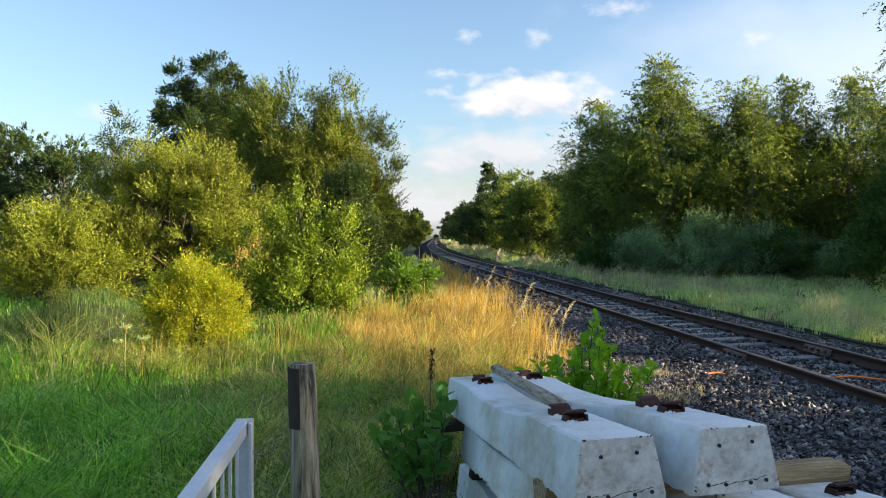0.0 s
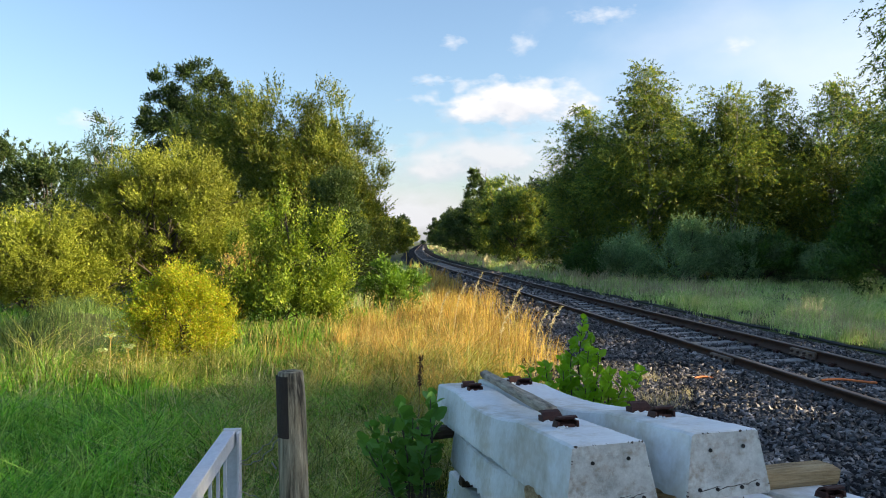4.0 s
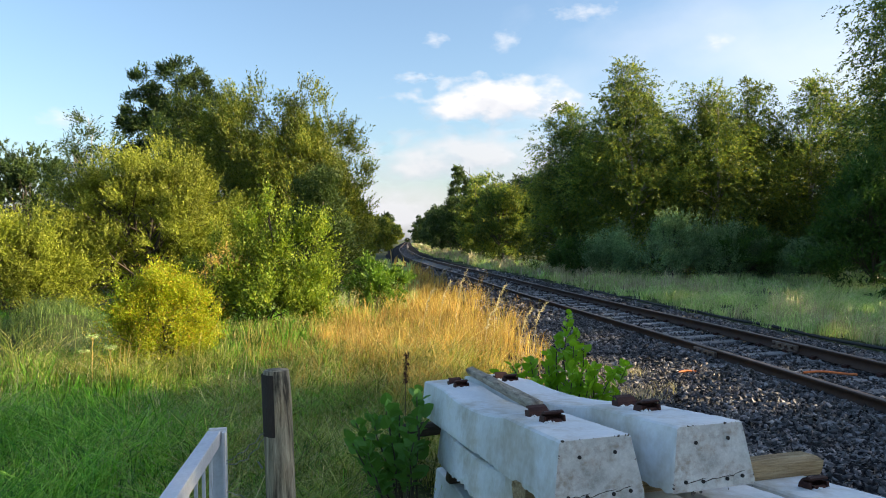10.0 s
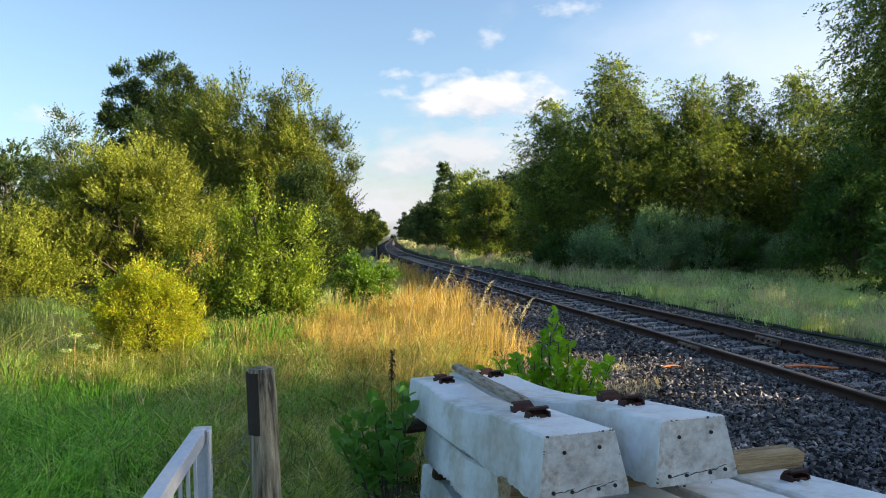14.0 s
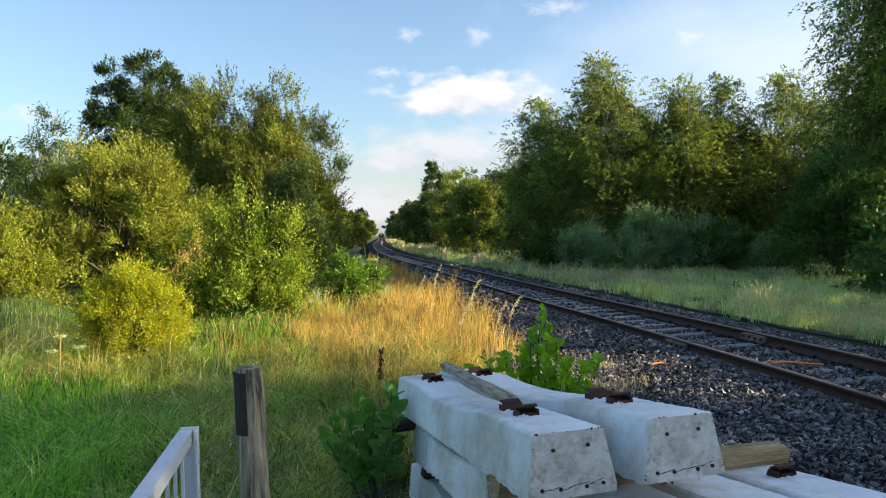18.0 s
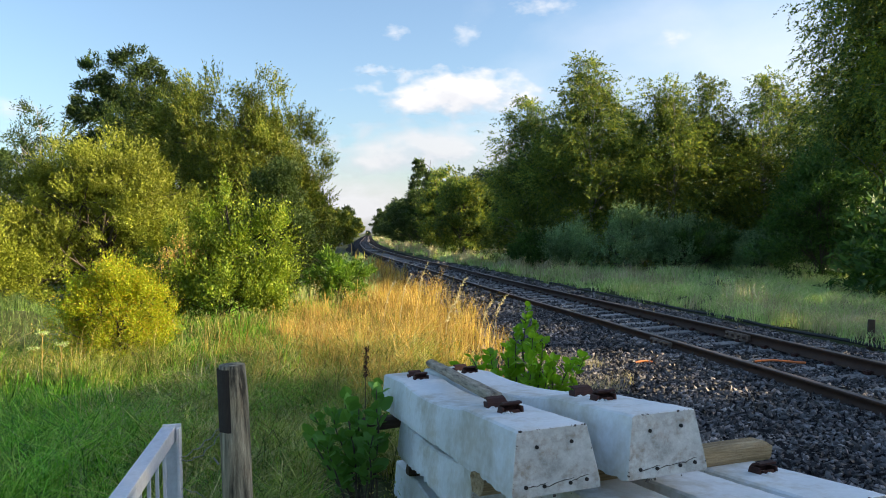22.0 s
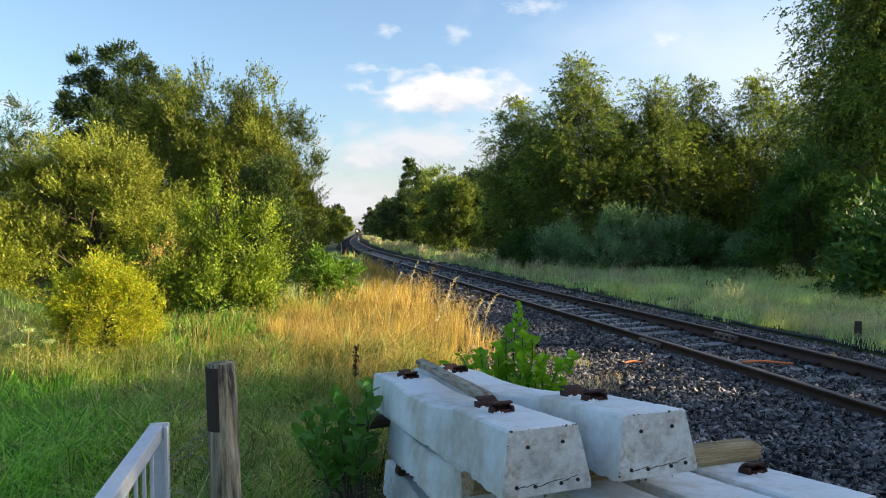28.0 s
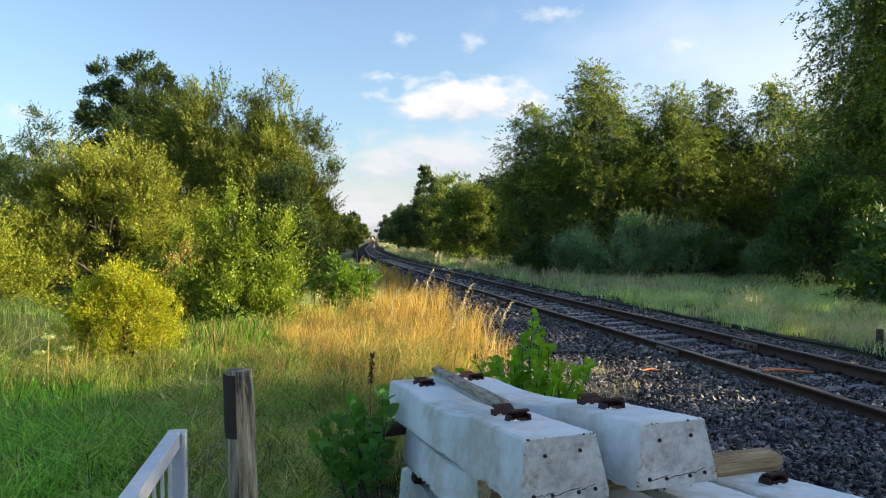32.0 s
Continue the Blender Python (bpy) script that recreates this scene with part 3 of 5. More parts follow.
def shoulder(parent, x, y, z, flip, label=""):
    """A cast-iron rail clip housing: a bent plate over two cheeks, bedded in a smear of grout."""
    bm = bmesh.new()
    outer = [(0.03, 0.0), (0.026, 0.02), (0.012, 0.036), (-0.008, 0.043), (-0.028, 0.04)]
    inner = [(-0.026, 0.033), (-0.009, 0.035), (0.006, 0.029), (0.017, 0.017), (0.02, 0.0)]
    loop = outer + inner
    sides = []
    for sx in (-1, 1):
        sides.append([bm.verts.new((sx * (0.043 - 0.22 * pz), py * flip, pz)) for py, pz in loop])
    n = len(loop)
    for k in range(n):
        bm.faces.new((sides[0][k], sides[0][(k + 1) % n], sides[1][(k + 1) % n], sides[1][k]))
    for side in sides:
        for k in range(4):
            bm.faces.new((side[k], side[k + 1], side[n - 2 - k], side[n - 1 - k]))
    for sx in (-0.036, 0.036):
        box(bm, 0.009, 0.05, 0.026, Matrix.Translation((sx, -0.002 * flip, 0.012)), 0.003)
    box(bm, 0.05, 0.014, 0.012, Matrix.Translation((0, -0.02 * flip, 0.008)), 0.003)
    bmesh.ops.recalc_face_normals(bm, faces=bm.faces)
    ob = part("clip_housing", bm, M_CAST, parent, label)
    ob.matrix_basis = pose(x, y, z)
    rng = random.Random(int(1000 * (abs(y) + abs(x) + z)))
    bm = bmesh.new()
    for k in range(5):
        m = Matrix.Translation((rng.uniform(-0.036, 0.036), -0.03 + rng.uniform(-0.004, 0.004), 0.002)) @ pose(0, 0, 0, 0, 0, rng.uniform(0, 90)) @ Matrix.Diagonal((rng.uniform(0.006, 0.014), rng.uniform(0.005, 0.009), rng.uniform(0.005, 0.012), 1))
        bmesh.ops.create_icosphere(bm, subdivisions=1, radius=1.0, matrix=m)
    part("grout", bm, M_CONCRETE, ob, "pale grout round the casting")
    return ob


def edge_chips(L, tw, bw, h, seed):
    """Thin broken flakes along the rim of the near end."""
    rng = random.Random(seed + 500)
    bm = bmesh.new()
    rim = [((-bw / 2, 0.02), (-tw / 2, h), 0.45), ((-tw / 2, h), (tw / 2, h), 1.0), ((tw / 2, h), (bw / 2, 0.02), 0.25), ((-bw / 2, 0.004), (bw / 2, 0.004), 0.6)]
    for (x0, z0), (x1, z1), dens in rim:
        for k in range(int(9 * dens)):
            t = rng.random()
            x, z = x0 + (x1 - x0) * t, z0 + (z1 - z0) * t
            t = (t + rng.choice((0.12, 0.3, 0.85)) * 3) / 4 if rng.random() < 0.5 else t
            r = 0.0006 + 0.0055 * rng.random() ** 3.0 + (0.005 if rng.random() < 0.06 else 0.0)
            y = -L / 2 - 0.0015
            c = [bm.verts.new((x + r * rng.uniform(0.7, 1.6) * math.cos(a) - 0.004 * (1 if x > 0 else -1), y + rng.uniform(-0.001, 0.001), z + r * rng.uniform(0.5, 1.1) * math.sin(a) - 0.004)) for a in (0.2, 1.3, 2.5, 3.6, 5.0)]
            tip = bm.verts.new((x, y + 0.004, z))
            bm.faces.new(c)
            for i in range(5):
                bm.faces.new((c[i], tip, c[(i + 1) % 5]))
    return bm


def concrete_sleeper(at, label, group, L=2.42, tw=0.23, bw=0.295, h=0.205, seed=1, seats=(-0.75, 0.75), strands=True, dip=0.035, ragged=0.003, material=None):
    th = thing("concrete_sleeper", label, "sleeper", group, at)
    body = part("body", sleeper_body(L, tw, bw, h, seed, dip, ragged, 0.008 if strands else 0.02 if L < 2 else 0.008), material or M_CONCRETE, th)
    body.data.materials.append(M_CONCRETE_END)
    if strands:
        tagged(part("chipped_edge", edge_chips(L, tw, bw, h, seed), M_CHIP, th, "dark chipped aggregate along the end"), kind="stuff")
    for s in seats:
        for f in (-1, 1):
            shoulder(th, 0.0, s + f * 0.085, h - 0.004, -f)
    if strands:
        for x, z in ((-0.055, h - 0.055), (0.06, h - 0.05), (-0.1, 0.035), (-0.04, 0.032), (0.045, 0.032), (0.1, 0.036)):
            bm = bmesh.new()
            rod(bm, (x, -L / 2 - 0.004, z), (x, -L / 2 + 0.02, z), 0.0062, n=8)
            part("strand_end", bm, M_HOLE, th)
        for x0, z0, x1, z1 in ((-0.1, 0.03, -0.03, 0.042), (-0.04, 0.03, 0.06, 0.046), (0.045, 0.036, 0.11, 0.05)):
            k = random.Random(seed * 7 + int(x0 * 1000))
            pts = np.array([[x0 + (x1 - x0) * t, -L / 2 - 0.0022, z0 + (z1 - z0) * t + k.uniform(-0.003, 0.003)] for t in np.linspace(0, 1, 7)])
            v, tr = tubes([(pts, np.array([0.0004, 0.0012, 0.0016, 0.0008, 0.0014, 0.001, 0.0003]))], 4)
            meshed("crack", tri_mesh("crack", v, tr), M_CHIP, th)
    return th


def build_track():
    build_rail(-1, "rust-brown steel rail on concrete sleepers")
    build_rail(1, "rust-brown steel rail with worn head beside the verge")
    yj = JOINT
    for s in (-1, 1):
        for o in (-1, 1):
            fishplate(s, yj + 0.15 * s, o, "rusty bolted joint bar on the rail web")
    # sleepers in the ballast, tops just showing
    first = thing("concrete_sleeper", "stone-grey concrete sleeper bedded in dark ballast", "sleeper", "sleepers of the track", track_pose(2.0, 0, RAIL_TOP - 0.166 - 0.19))
    part("body", sleeper_body(2.45, 0.22, 0.28, 0.19, 77, 0.02, 0.004), M_CONCRETE_OLD, first)
    for s in (-0.7525, 0.7525):
        for f in (-1, 1):
            bm = bmesh.new()
            box(bm, 0.085, 0.05, 0.05, Matrix.Translation((0, 0, 0.02)), 0.006)
            rod(bm, (-0.05, -f * 0.02, 0.05), (0.05, -f * 0.02, 0.05), 0.01, n=6)
            rod(bm, (-0.05, -f * 0.045, 0.04), (0.02, -f * 0.045, 0.04), 0.01, n=6)
            c = part("rail_clip", bm, M_CAST, first)
            c.matrix_basis = pose(0, s + f * 0.105, 0.188)
    spin = Matrix.Rotation(radians(90), 4, "Z")
    base = first.matrix_basis.copy()
    first.matrix_basis = base @ spin
    rng = random.Random(3)
    y = 2.0
    while y < 62:
        y += 0.68
        copy_thing(first, track_pose(y, rng.uniform(-0.02, 0.02), RAIL_TOP - 0.166 - 0.19 - rng.uniform(0, 0.012)) @ spin @ pose(0, 0, 0, 0, 0, rng.uniform(-1.2, 1.2)))
    V, T, n = [], [], 0
    cube = np.array([[x, yy, z] for x in (-1.22, 1.22) for yy in (-0.06, 0.06) for z in (-0.17, -0.04)], float)
    tri = np.array([[0, 1, 3], [0, 3, 2], [4, 6, 7], [4, 7, 5], [0, 4, 5], [0, 5, 1], [2, 3, 7], [2, 7, 6], [0, 2, 6], [0, 6, 4], [1, 5, 7], [1, 7, 3]])
    while y < 300:
        y += 0.68
        m = np.array(track_pose(y, 0, RAIL_TOP - 0.164))
        V.append(cube @ m[:3, :3].T + m[:3, 3])
        T.append(tri + 8 * n)
        n += 1
    far = meshed("far_sleepers", tri_mesh("far_sleepers", np.concatenate(V), np.concatenate(T)), M_STONE)
    tagged(far, "distant concrete sleepers of the track", "sleepers", kind="stuff")


# ---- the stack of spare sleepers ----
def turned(x, y, z, yaw, pitch, roll):
    return Matrix.Translation((x, y, z)) @ Matrix.Rotation(radians(yaw), 4, "Z") @ Matrix.Rotation(radians(pitch), 4, "X") @ Matrix.Rotation(radians(roll), 4, "Y")


S1 = turned(0.351, 3.304, 0.663, 8.87, -6.8, -1.5)
S2 = turned(0.662, 3.342, 0.683, 11.8, -6.8, -0.3)


def timber(at, sx, sy, sz, label, material, seed, name="timber_bearer"):
    """A rough sawn baulk with split, uneven ends; its length lies along x."""
    rng = random.Random(seed)
    bm = bmesh.new()
    n = 9
    rings = []
    for i in range(n):
        x = -sx / 2 + sx * i / (n - 1)
        ch = 0.24 * sz
        pts = [(-sy / 2 + ch, -sz / 2), (sy / 2 - ch, -sz / 2), (sy / 2, -sz / 2 + ch), (sy / 2, sz / 2 - ch), (sy / 2 - ch, sz / 2), (-sy / 2 + ch, sz / 2), (-sy / 2, sz / 2 - ch), (-sy / 2, -sz / 2 + ch)]
        jag = 0.012 if i in (0, n - 1) else 0.0
        rings.append([bm.verts.new((x + rng.uniform(-jag, jag), py + rng.uniform(-0.003, 0.003), pz + rng.uniform(-0.003, 0.003))) for py, pz in pts])
    for a, b in zip(rings, rings[1:]):
        for k in range(8):
            bm.faces.new((a[k], b[k], b[(k + 1) % 8], a[(k + 1) % 8]))
    bm.faces.new(rings[0])
    bm.faces.new(rings[-1][::-1])
    bmesh.ops.recalc_face_normals(bm, faces=bm.faces)
    ob = part(name, bm, material)
    ob.matrix_basis = at
    return tagged(ob, label, "timber", "timbers of the sleeper stack")


def build_stack():
    G = "stacked spare sleepers"
    concrete_sleeper(S1, "pale grey concrete sleeper on top of the stack", G, seed=11)
    concrete_sleeper(S2, "pale grey concrete sleeper with chipped end on the stack", G, seed=12, ragged=0.005)
    low = -0.275
    concrete_sleeper(S1 @ pose(0.012, 0.08, low + 0.05, 0, 0, 0), "broken concrete sleeper with a ragged lower edge", G, L=1.45, seed=13, seats=(), strands=False, ragged=0.012)
    concrete_sleeper(S2 @ pose(0.2, -0.26, low, 0, 0, 0), "pale concrete sleeper in the second layer of the stack", G, seed=14, seats=(0.75,))
    outer = concrete_sleeper(S2 @ pose(0.455, -0.26, low, 0, 0, 1.0), "pale concrete sleeper at the outer side of the stack", G, seed=15, seats=(0.75,))
    shoulder(outer, 0.02, -0.8, 0.201, 1)
    concrete_sleeper(S2 @ pose(-0.08, -0.26, low, 0, 0, -1.0), "concrete sleeper hidden inside the stack", G, seed=16, seats=())
    for k, x in enumerate((0.05, 0.36, 0.67)):
        concrete_sleeper(S1 @ pose(x, 0.05, 2 * low, 0, 0, 1.5 * k), "shaded concrete sleeper in a lower layer of the stack", G, seed=17 + k, strands=False)
    for k, x in enumerate((0.08, 0.4, 0.72)):
        concrete_sleeper(S1 @ pose(x, 0.0, 3 * low, 0, 0, 1.0 * k), "bottom concrete sleeper of the stack on the stones", G, seed=27 + k, strands=False)
    timber(S2 @ pose(0.07, -0.85, -0.035, 0, 0, -2), 1.16, 0.11, 0.068, "weathered brown timber bearer between sleeper layers", M_TIMBER, 4)
    timber(S1 @ pose(0.2, 0.86, -0.035, 0, 0, 2), 1.05, 0.11, 0.066, "dark timber bearer sticking out of the stack", M_TIMBER_DARK, 5)
    timber(S1 @ pose(0.3, -0.8, low - 0.035, 0, 0, 3), 0.95, 0.12, 0.066, "weathered timber bearer low in the stack", M_TIMBER, 6)
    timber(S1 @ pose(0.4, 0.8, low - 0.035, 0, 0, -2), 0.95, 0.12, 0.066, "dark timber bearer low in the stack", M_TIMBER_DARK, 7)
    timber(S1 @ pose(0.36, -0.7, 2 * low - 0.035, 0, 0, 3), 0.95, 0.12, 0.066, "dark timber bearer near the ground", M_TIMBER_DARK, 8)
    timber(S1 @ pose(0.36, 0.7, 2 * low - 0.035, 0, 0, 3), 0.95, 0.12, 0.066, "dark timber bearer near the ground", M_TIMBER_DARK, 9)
    a, b = Vector((0.04, -0.55, 0.222)), Vector((0.185, 1.22, 0.25))
    lie = Matrix.Translation((a + b) / 2) @ (b - a).to_track_quat("X", "Z").to_matrix().to_4x4()
    timber(S1 @ lie @ pose(0, 0, 0, -12, 0, 0), (b - a).length, 0.055, 0.04, "grey weathered plank lying on the sleepers", M_PLANK, 10, "loose_plank")


# ---- fence post and gate ----
def build_post():
    base = Vector((-0.475, 2.52, -0.25))
    top = Vector((-0.522, 2.62, 1.148))
    th = thing("fence_post", "round weathered wooden fence post with a dark stain", "fence post", at=Matrix.Translation(base))
    ax = (top - base)
    n = 20

    def shell(t0, t1, grow, a0=0.0, a1=2 * math.pi, cap=False, steps=14):
        bm = bmesh.new()
        full = a1 - a0 > 6.2
        k = n if full else 10
        rr = []
        for i in range(steps):
            t = t0 + (t1 - t0) * i / (steps - 1)
            ring = []
            for j in range(k if full else k + 1):
                a = a0 + (a1 - a0) * j / k
                r = 0.051 + grow + 0.0022 * math.sin(7 * a + 3 * t) + 0.0012 * math.sin(19 * a + 2) - (0.006 if (cap and i == steps - 1) else 0)
                ring.append(bm.verts.new(ax * t + Vector((r * math.cos(a), r * math.sin(a), 0))))
            rr.append(ring)
        m = len(rr[0])
        for r0, r1 in zip(rr, rr[1:]):
            for j in range(m if full else m - 1):
                bm.faces.new((r0[j], r0[(j + 1) % m], r1[(j + 1) % m], r1[j]))
        if cap:
            bm.faces.new(rr[-1])
        return bm

    part("post", shell(0.0, 1.0, 0.0, cap=True), M_POST, th, smooth=True)
    stain = shell(0.835, 0.992, 0.0007, radians(118), radians(268))
    part("tarred_patch", stain, M_POST_DARK, th, "dark tarred patch on the side of the post", smooth=True)
    bm = bmesh.new()
    rod(bm, ax * 0.76 + Vector((-0.05, -0.05, 0)), ax * 0.775 + Vector((-0.068, -0.04, 0)), 0.003, n=6)
    part("staple", bm, M_WIRE, th)
    # strands of wire from the post to the gate
    for k, (z0, z1, sag) in enumerate(((0.93, 0.86, 0.01), (0.91, 0.855, 0.03), (0.63, 0.76, -0.02))):
        p0, p1 = np.array([-0.56, 2.58, z0]), np.array([-0.675, 2.47, z1])
        t = np.linspace(0, 1, 12)
        pts = p0 + (p1 - p0) * t[:, None]
        pts[:, 2] -= sag * np.sin(np.pi * t) - 0.004 * np.sin(t * 21 + k)
        pts[:, 0] += 0.004 * np.cos(t * 25 + k)
        v, tr = tubes([(pts, np.full(12, 0.0017))], 5)
        tagged(meshed("fence_wire", tri_mesh("fence_wire", v, tr), M_WIRE), "thin twisted wire tied between post and gate", "wire", "wires at the post")


def build_gate():
    far, near = Vector((-0.712, 2.49, 0.0)), Vector((-0.575, 1.05, 0.0))
    d = (near - far).normalized()
    L = (near - far).length
    at = Matrix.Translation(far) @ Matrix.Rotation(math.atan2(d.y, d.x), 4, "Z")
    th = thing("metal_gate", "galvanised steel gate with flat top rail and bars", "gate", at=at)
    gz = -0.2
    bm = bmesh.new()
    box(bm, L, 0.045, 0.02, Matrix.Translation((L / 2, 0, 0.957)), 0.003)
    box(bm, L, 0.006, 0.03, Matrix.Translation((L / 2, 0.02, 0.935)), 0.001)
    part("top_rail", bm, M_ZINC, th)
    bm = bmesh.new()
    box(bm, 0.012, 0.06, 1.18, Matrix.Translation((0.0, 0.012, 0.385)), 0.002)
    box(bm, 0.03, 0.01, 1.17, Matrix.Translation((0.018, 0.036, 0.38)), 0.002)
    part("end_post", bm, M_ZINC, th)
    bm = bmesh.new()
    box(bm, 0.045, 0.05, 1.16, Matrix.Translation((L - 0.02, 0, 0.37)), 0.004)
    part("hinge_post", bm, M_ZINC, th)
    bm = bmesh.new()
    box(bm, L, 0.03, 0.03, Matrix.Translation((L / 2, 0.0, -0.06)), 0.003)
    part("bottom_rail", bm, M_ZINC, th)
    x = 0.1
    while x < L - 0.06:
        bm = bmesh.new()
        box(bm, 0.011, 0.011, 0.99, Matrix.Translation((x, 0.004, 0.445)), 0.003)
        part("bar", bm, M_ZINC, th)
        x += 0.115


# ---- saplings with large leaves ----
def leaf_shape(name, L, W, material):
    """A broad rounded leaf, folded along its midrib, with a toothed rim."""
    bm = bmesh.new()
    n = 7
    mid, lft, rgt = [], [], []
    for i in range(n):
        t = i / (n - 1)
        w = W / 2 * math.sin(math.pi * min(1, 0.06 + 0.94 * t) ** 0.8) ** 0.7 if 0 < i < n - 1 else 0.002
        w *= 1.0 + (0.07 if i % 2 else -0.05)
        z = -0.10 * L * t * t
        mid.append(bm.verts.new((0, L * t, z)))
        lft.append(bm.verts.new((-w, L * t + 0.02 * L, z + 0.22 * w)))
        rgt.append(bm.verts.new((w, L * t + 0.02 * L, z + 0.22 * w)))
    for i in range(n - 1):
        bm.faces.new((mid[i], mid[i + 1], lft[i + 1], lft[i]))
        bm.faces.new((mid[i], rgt[i], rgt[i + 1], mid[i + 1]))
    me = bpy.data.meshes.new(name)
    bm.to_mesh(me)
    bm.free()
    me.materials.append(material)
    return me


LEAF_MESHES = []


def sapling(name, base, stems, leaf_size, per_stem, label, seed, material, start=0.5):
    rng = random.Random(seed)
    if material.name not in [m.materials[0].name for m in LEAF_MESHES]:
        LEAF_MESHES.append(leaf_shape("leaf", 1.0, 0.76, material))
    me = [m for m in LEAF_MESHES if m.materials[0] is material][0]
    th = thing(name, label, "sapling", "alder saplings by the stack", Matrix.Translation(base))
    nr = np.random.default_rng(seed)
    lines = []
    for tip in stems:
        pts, rad = limb(nr, (rng.uniform(-0.05, 0.05), rng.uniform(-0.05, 0.05), -0.02), tip, 0.009, 0.003, 0.1, 8)
        lines.append((pts, rad))
        for k in range(per_stem):
            t = start + (1 - start) * (k + rng.random()) / per_stem
            i = min(6, int(t * 7))
            p = pts[i] + (pts[i + 1] - pts[i]) * (t * 7 - i if i < 6 else min(1, t * 7 - 6))
            s = leaf_size * (0.55 + 0.6 * rng.random()) * (1.1 - 0.35 * t)
            ob = new("leaf", me)
            ob.parent = th
            ang = k * 137.5 + rng.uniform(-30, 30)
            ob.matrix_basis = Matrix.Translation(p) @ pose(0, 0, 0, 0, 0, ang) @ pose(0, 0, 0, rng.uniform(30, 78) if t > 0.7 else rng.uniform(0, 65), rng.uniform(-40, 40), 0) @ Matrix.Translation((0, 0.012, 0)) @ Matrix.Diagonal((s, s, s, 1))
    for line in lines:
        v, tr = tubes([line], 5)
        meshed("stem", tri_mesh("stem", v, tr), M_BARK, th, smooth=True)
    return th


def build_saplings():
    sapling("alder_sapling", (1.0, 4.75, -0.22), [(0.02, 0.0, 1.31), (0.08, 0.05, 1.2), (-0.06, 0, 1.15), (0.03, -0.1, 1.12), (0.12, 0, 1.08), (-0.14, -0.1, 1.06), (-0.24, 0, 1.0), (-0.36, 0.05, 0.97), (-0.46, -0.05, 0.93), (0.17, -0.1, 0.98), (0.3, -0.05, 0.93), (0.43, 0.05, 0.95), (0.0, -0.2, 0.98), (-0.25, -0.2, 0.9), (0.1, -0.2, 0.9), (-0.1, 0.1, 1.0), (0.2, 0.1, 0.94), (-0.35, -0.1, 0.88)], 0.1, 36, "bright green alder sapling behind the stack of sleepers", 31, M_ALDER_LIT, 0.44)
    low = [(-0.12, -0.1, 0.9), (0.05, -0.1, 0.98), (-0.2, 0.0, 0.84), (0.0, -0.25, 0.82), (-0.22, -0.2, 0.72), (0.06, 0.1, 0.95), (0.03, -0.3, 0.78), (-0.3, 0.05, 0.8), (-0.12, 0.1, 0.88), (-0.26, -0.1, 0.68), (-0.05, 0.0, 0.85), (-0.3, -0.15, 0.74), (0.0, 0.25, 0.7), (-0.25, 0.2, 0.6)]
    sapling("alder_sapling", (-0.06, 4.0, -0.22), low, 0.11, 18, "alder shoots beside the stack, shade in their dark green", 32, M_ALDER_SHADED, 0.55)


# ---- bushes and trees ----
def tree(name, base, height, lumps, sprigs, per, leaf, label, category, leaf_mat, bark, seed, group="", trunks=1, up=0.5, droop=0.0, spread=0.35, trunk_r=0.1, rough=0.35, shell=0.45, kind="", clump=32):
    """Trunk and limbs to every lump of the crown, and the crown of leaves. Lumps are given from the foot."""
    rng = np.random.default_rng(seed)
    th = thing(name, label, category, group, Matrix.Translation(base), kind)
    lines = []
    for k in range(trunks):
        a = rng.normal(size=2) * 0.12 * (trunks > 1)
        tip = np.array([rng.normal() * 0.05 * height, rng.normal() * 0.05 * height, height * (0.93 - 0.1 * rng.random())])
        if trunks > 1:
            l = lumps[k % len(lumps)]
            tip = np.array([l[0], l[1], l[2] + l[5] * 0.5])
        pts, rad = limb(rng, (a[0], a[1], -0.15), tip, trunk_r * (0.6 + 0.4 / trunks), 0.015, 0.10, 9)
        lines.append((pts, rad))
        for l in lumps[k::trunks]:
            j = int(np.clip(np.searchsorted(pts[:, 2], l[2] - l[5] * 1.1 - 0.1 * height), 1, 7))
            lp, lr = limb(rng, pts[j], (l[0], l[1], l[2] + 0.3 * l[5]), rad[j] * 0.6, 0.012, 0.15, 6)
            lines.append((lp, lr))
            for q in range(4 if base[1] < 50 else 0):
                e = np.array(l[:3]) + unit(rng.normal(size=3)) * np.array(l[3:]) * 0.8
                b = lp[2 + q % 3]
                lines.append(limb(rng, b, e, rad[j] * 0.25, 0.006, 0.15, 4))
    v, t = tubes(lines, 5 if base[1] < 30 and base[0] < 12 else 4)
    meshed("trunk", tri_mesh("trunk", v, t), bark, th, smooth=True)
    meshed("crown", crown_mesh("crown", rng, lumps, sprigs, per, leaf, spread, up, droop, rough, shell, base[1] > 17 or base[0] > 12, clump), leaf_mat, th)
    return th


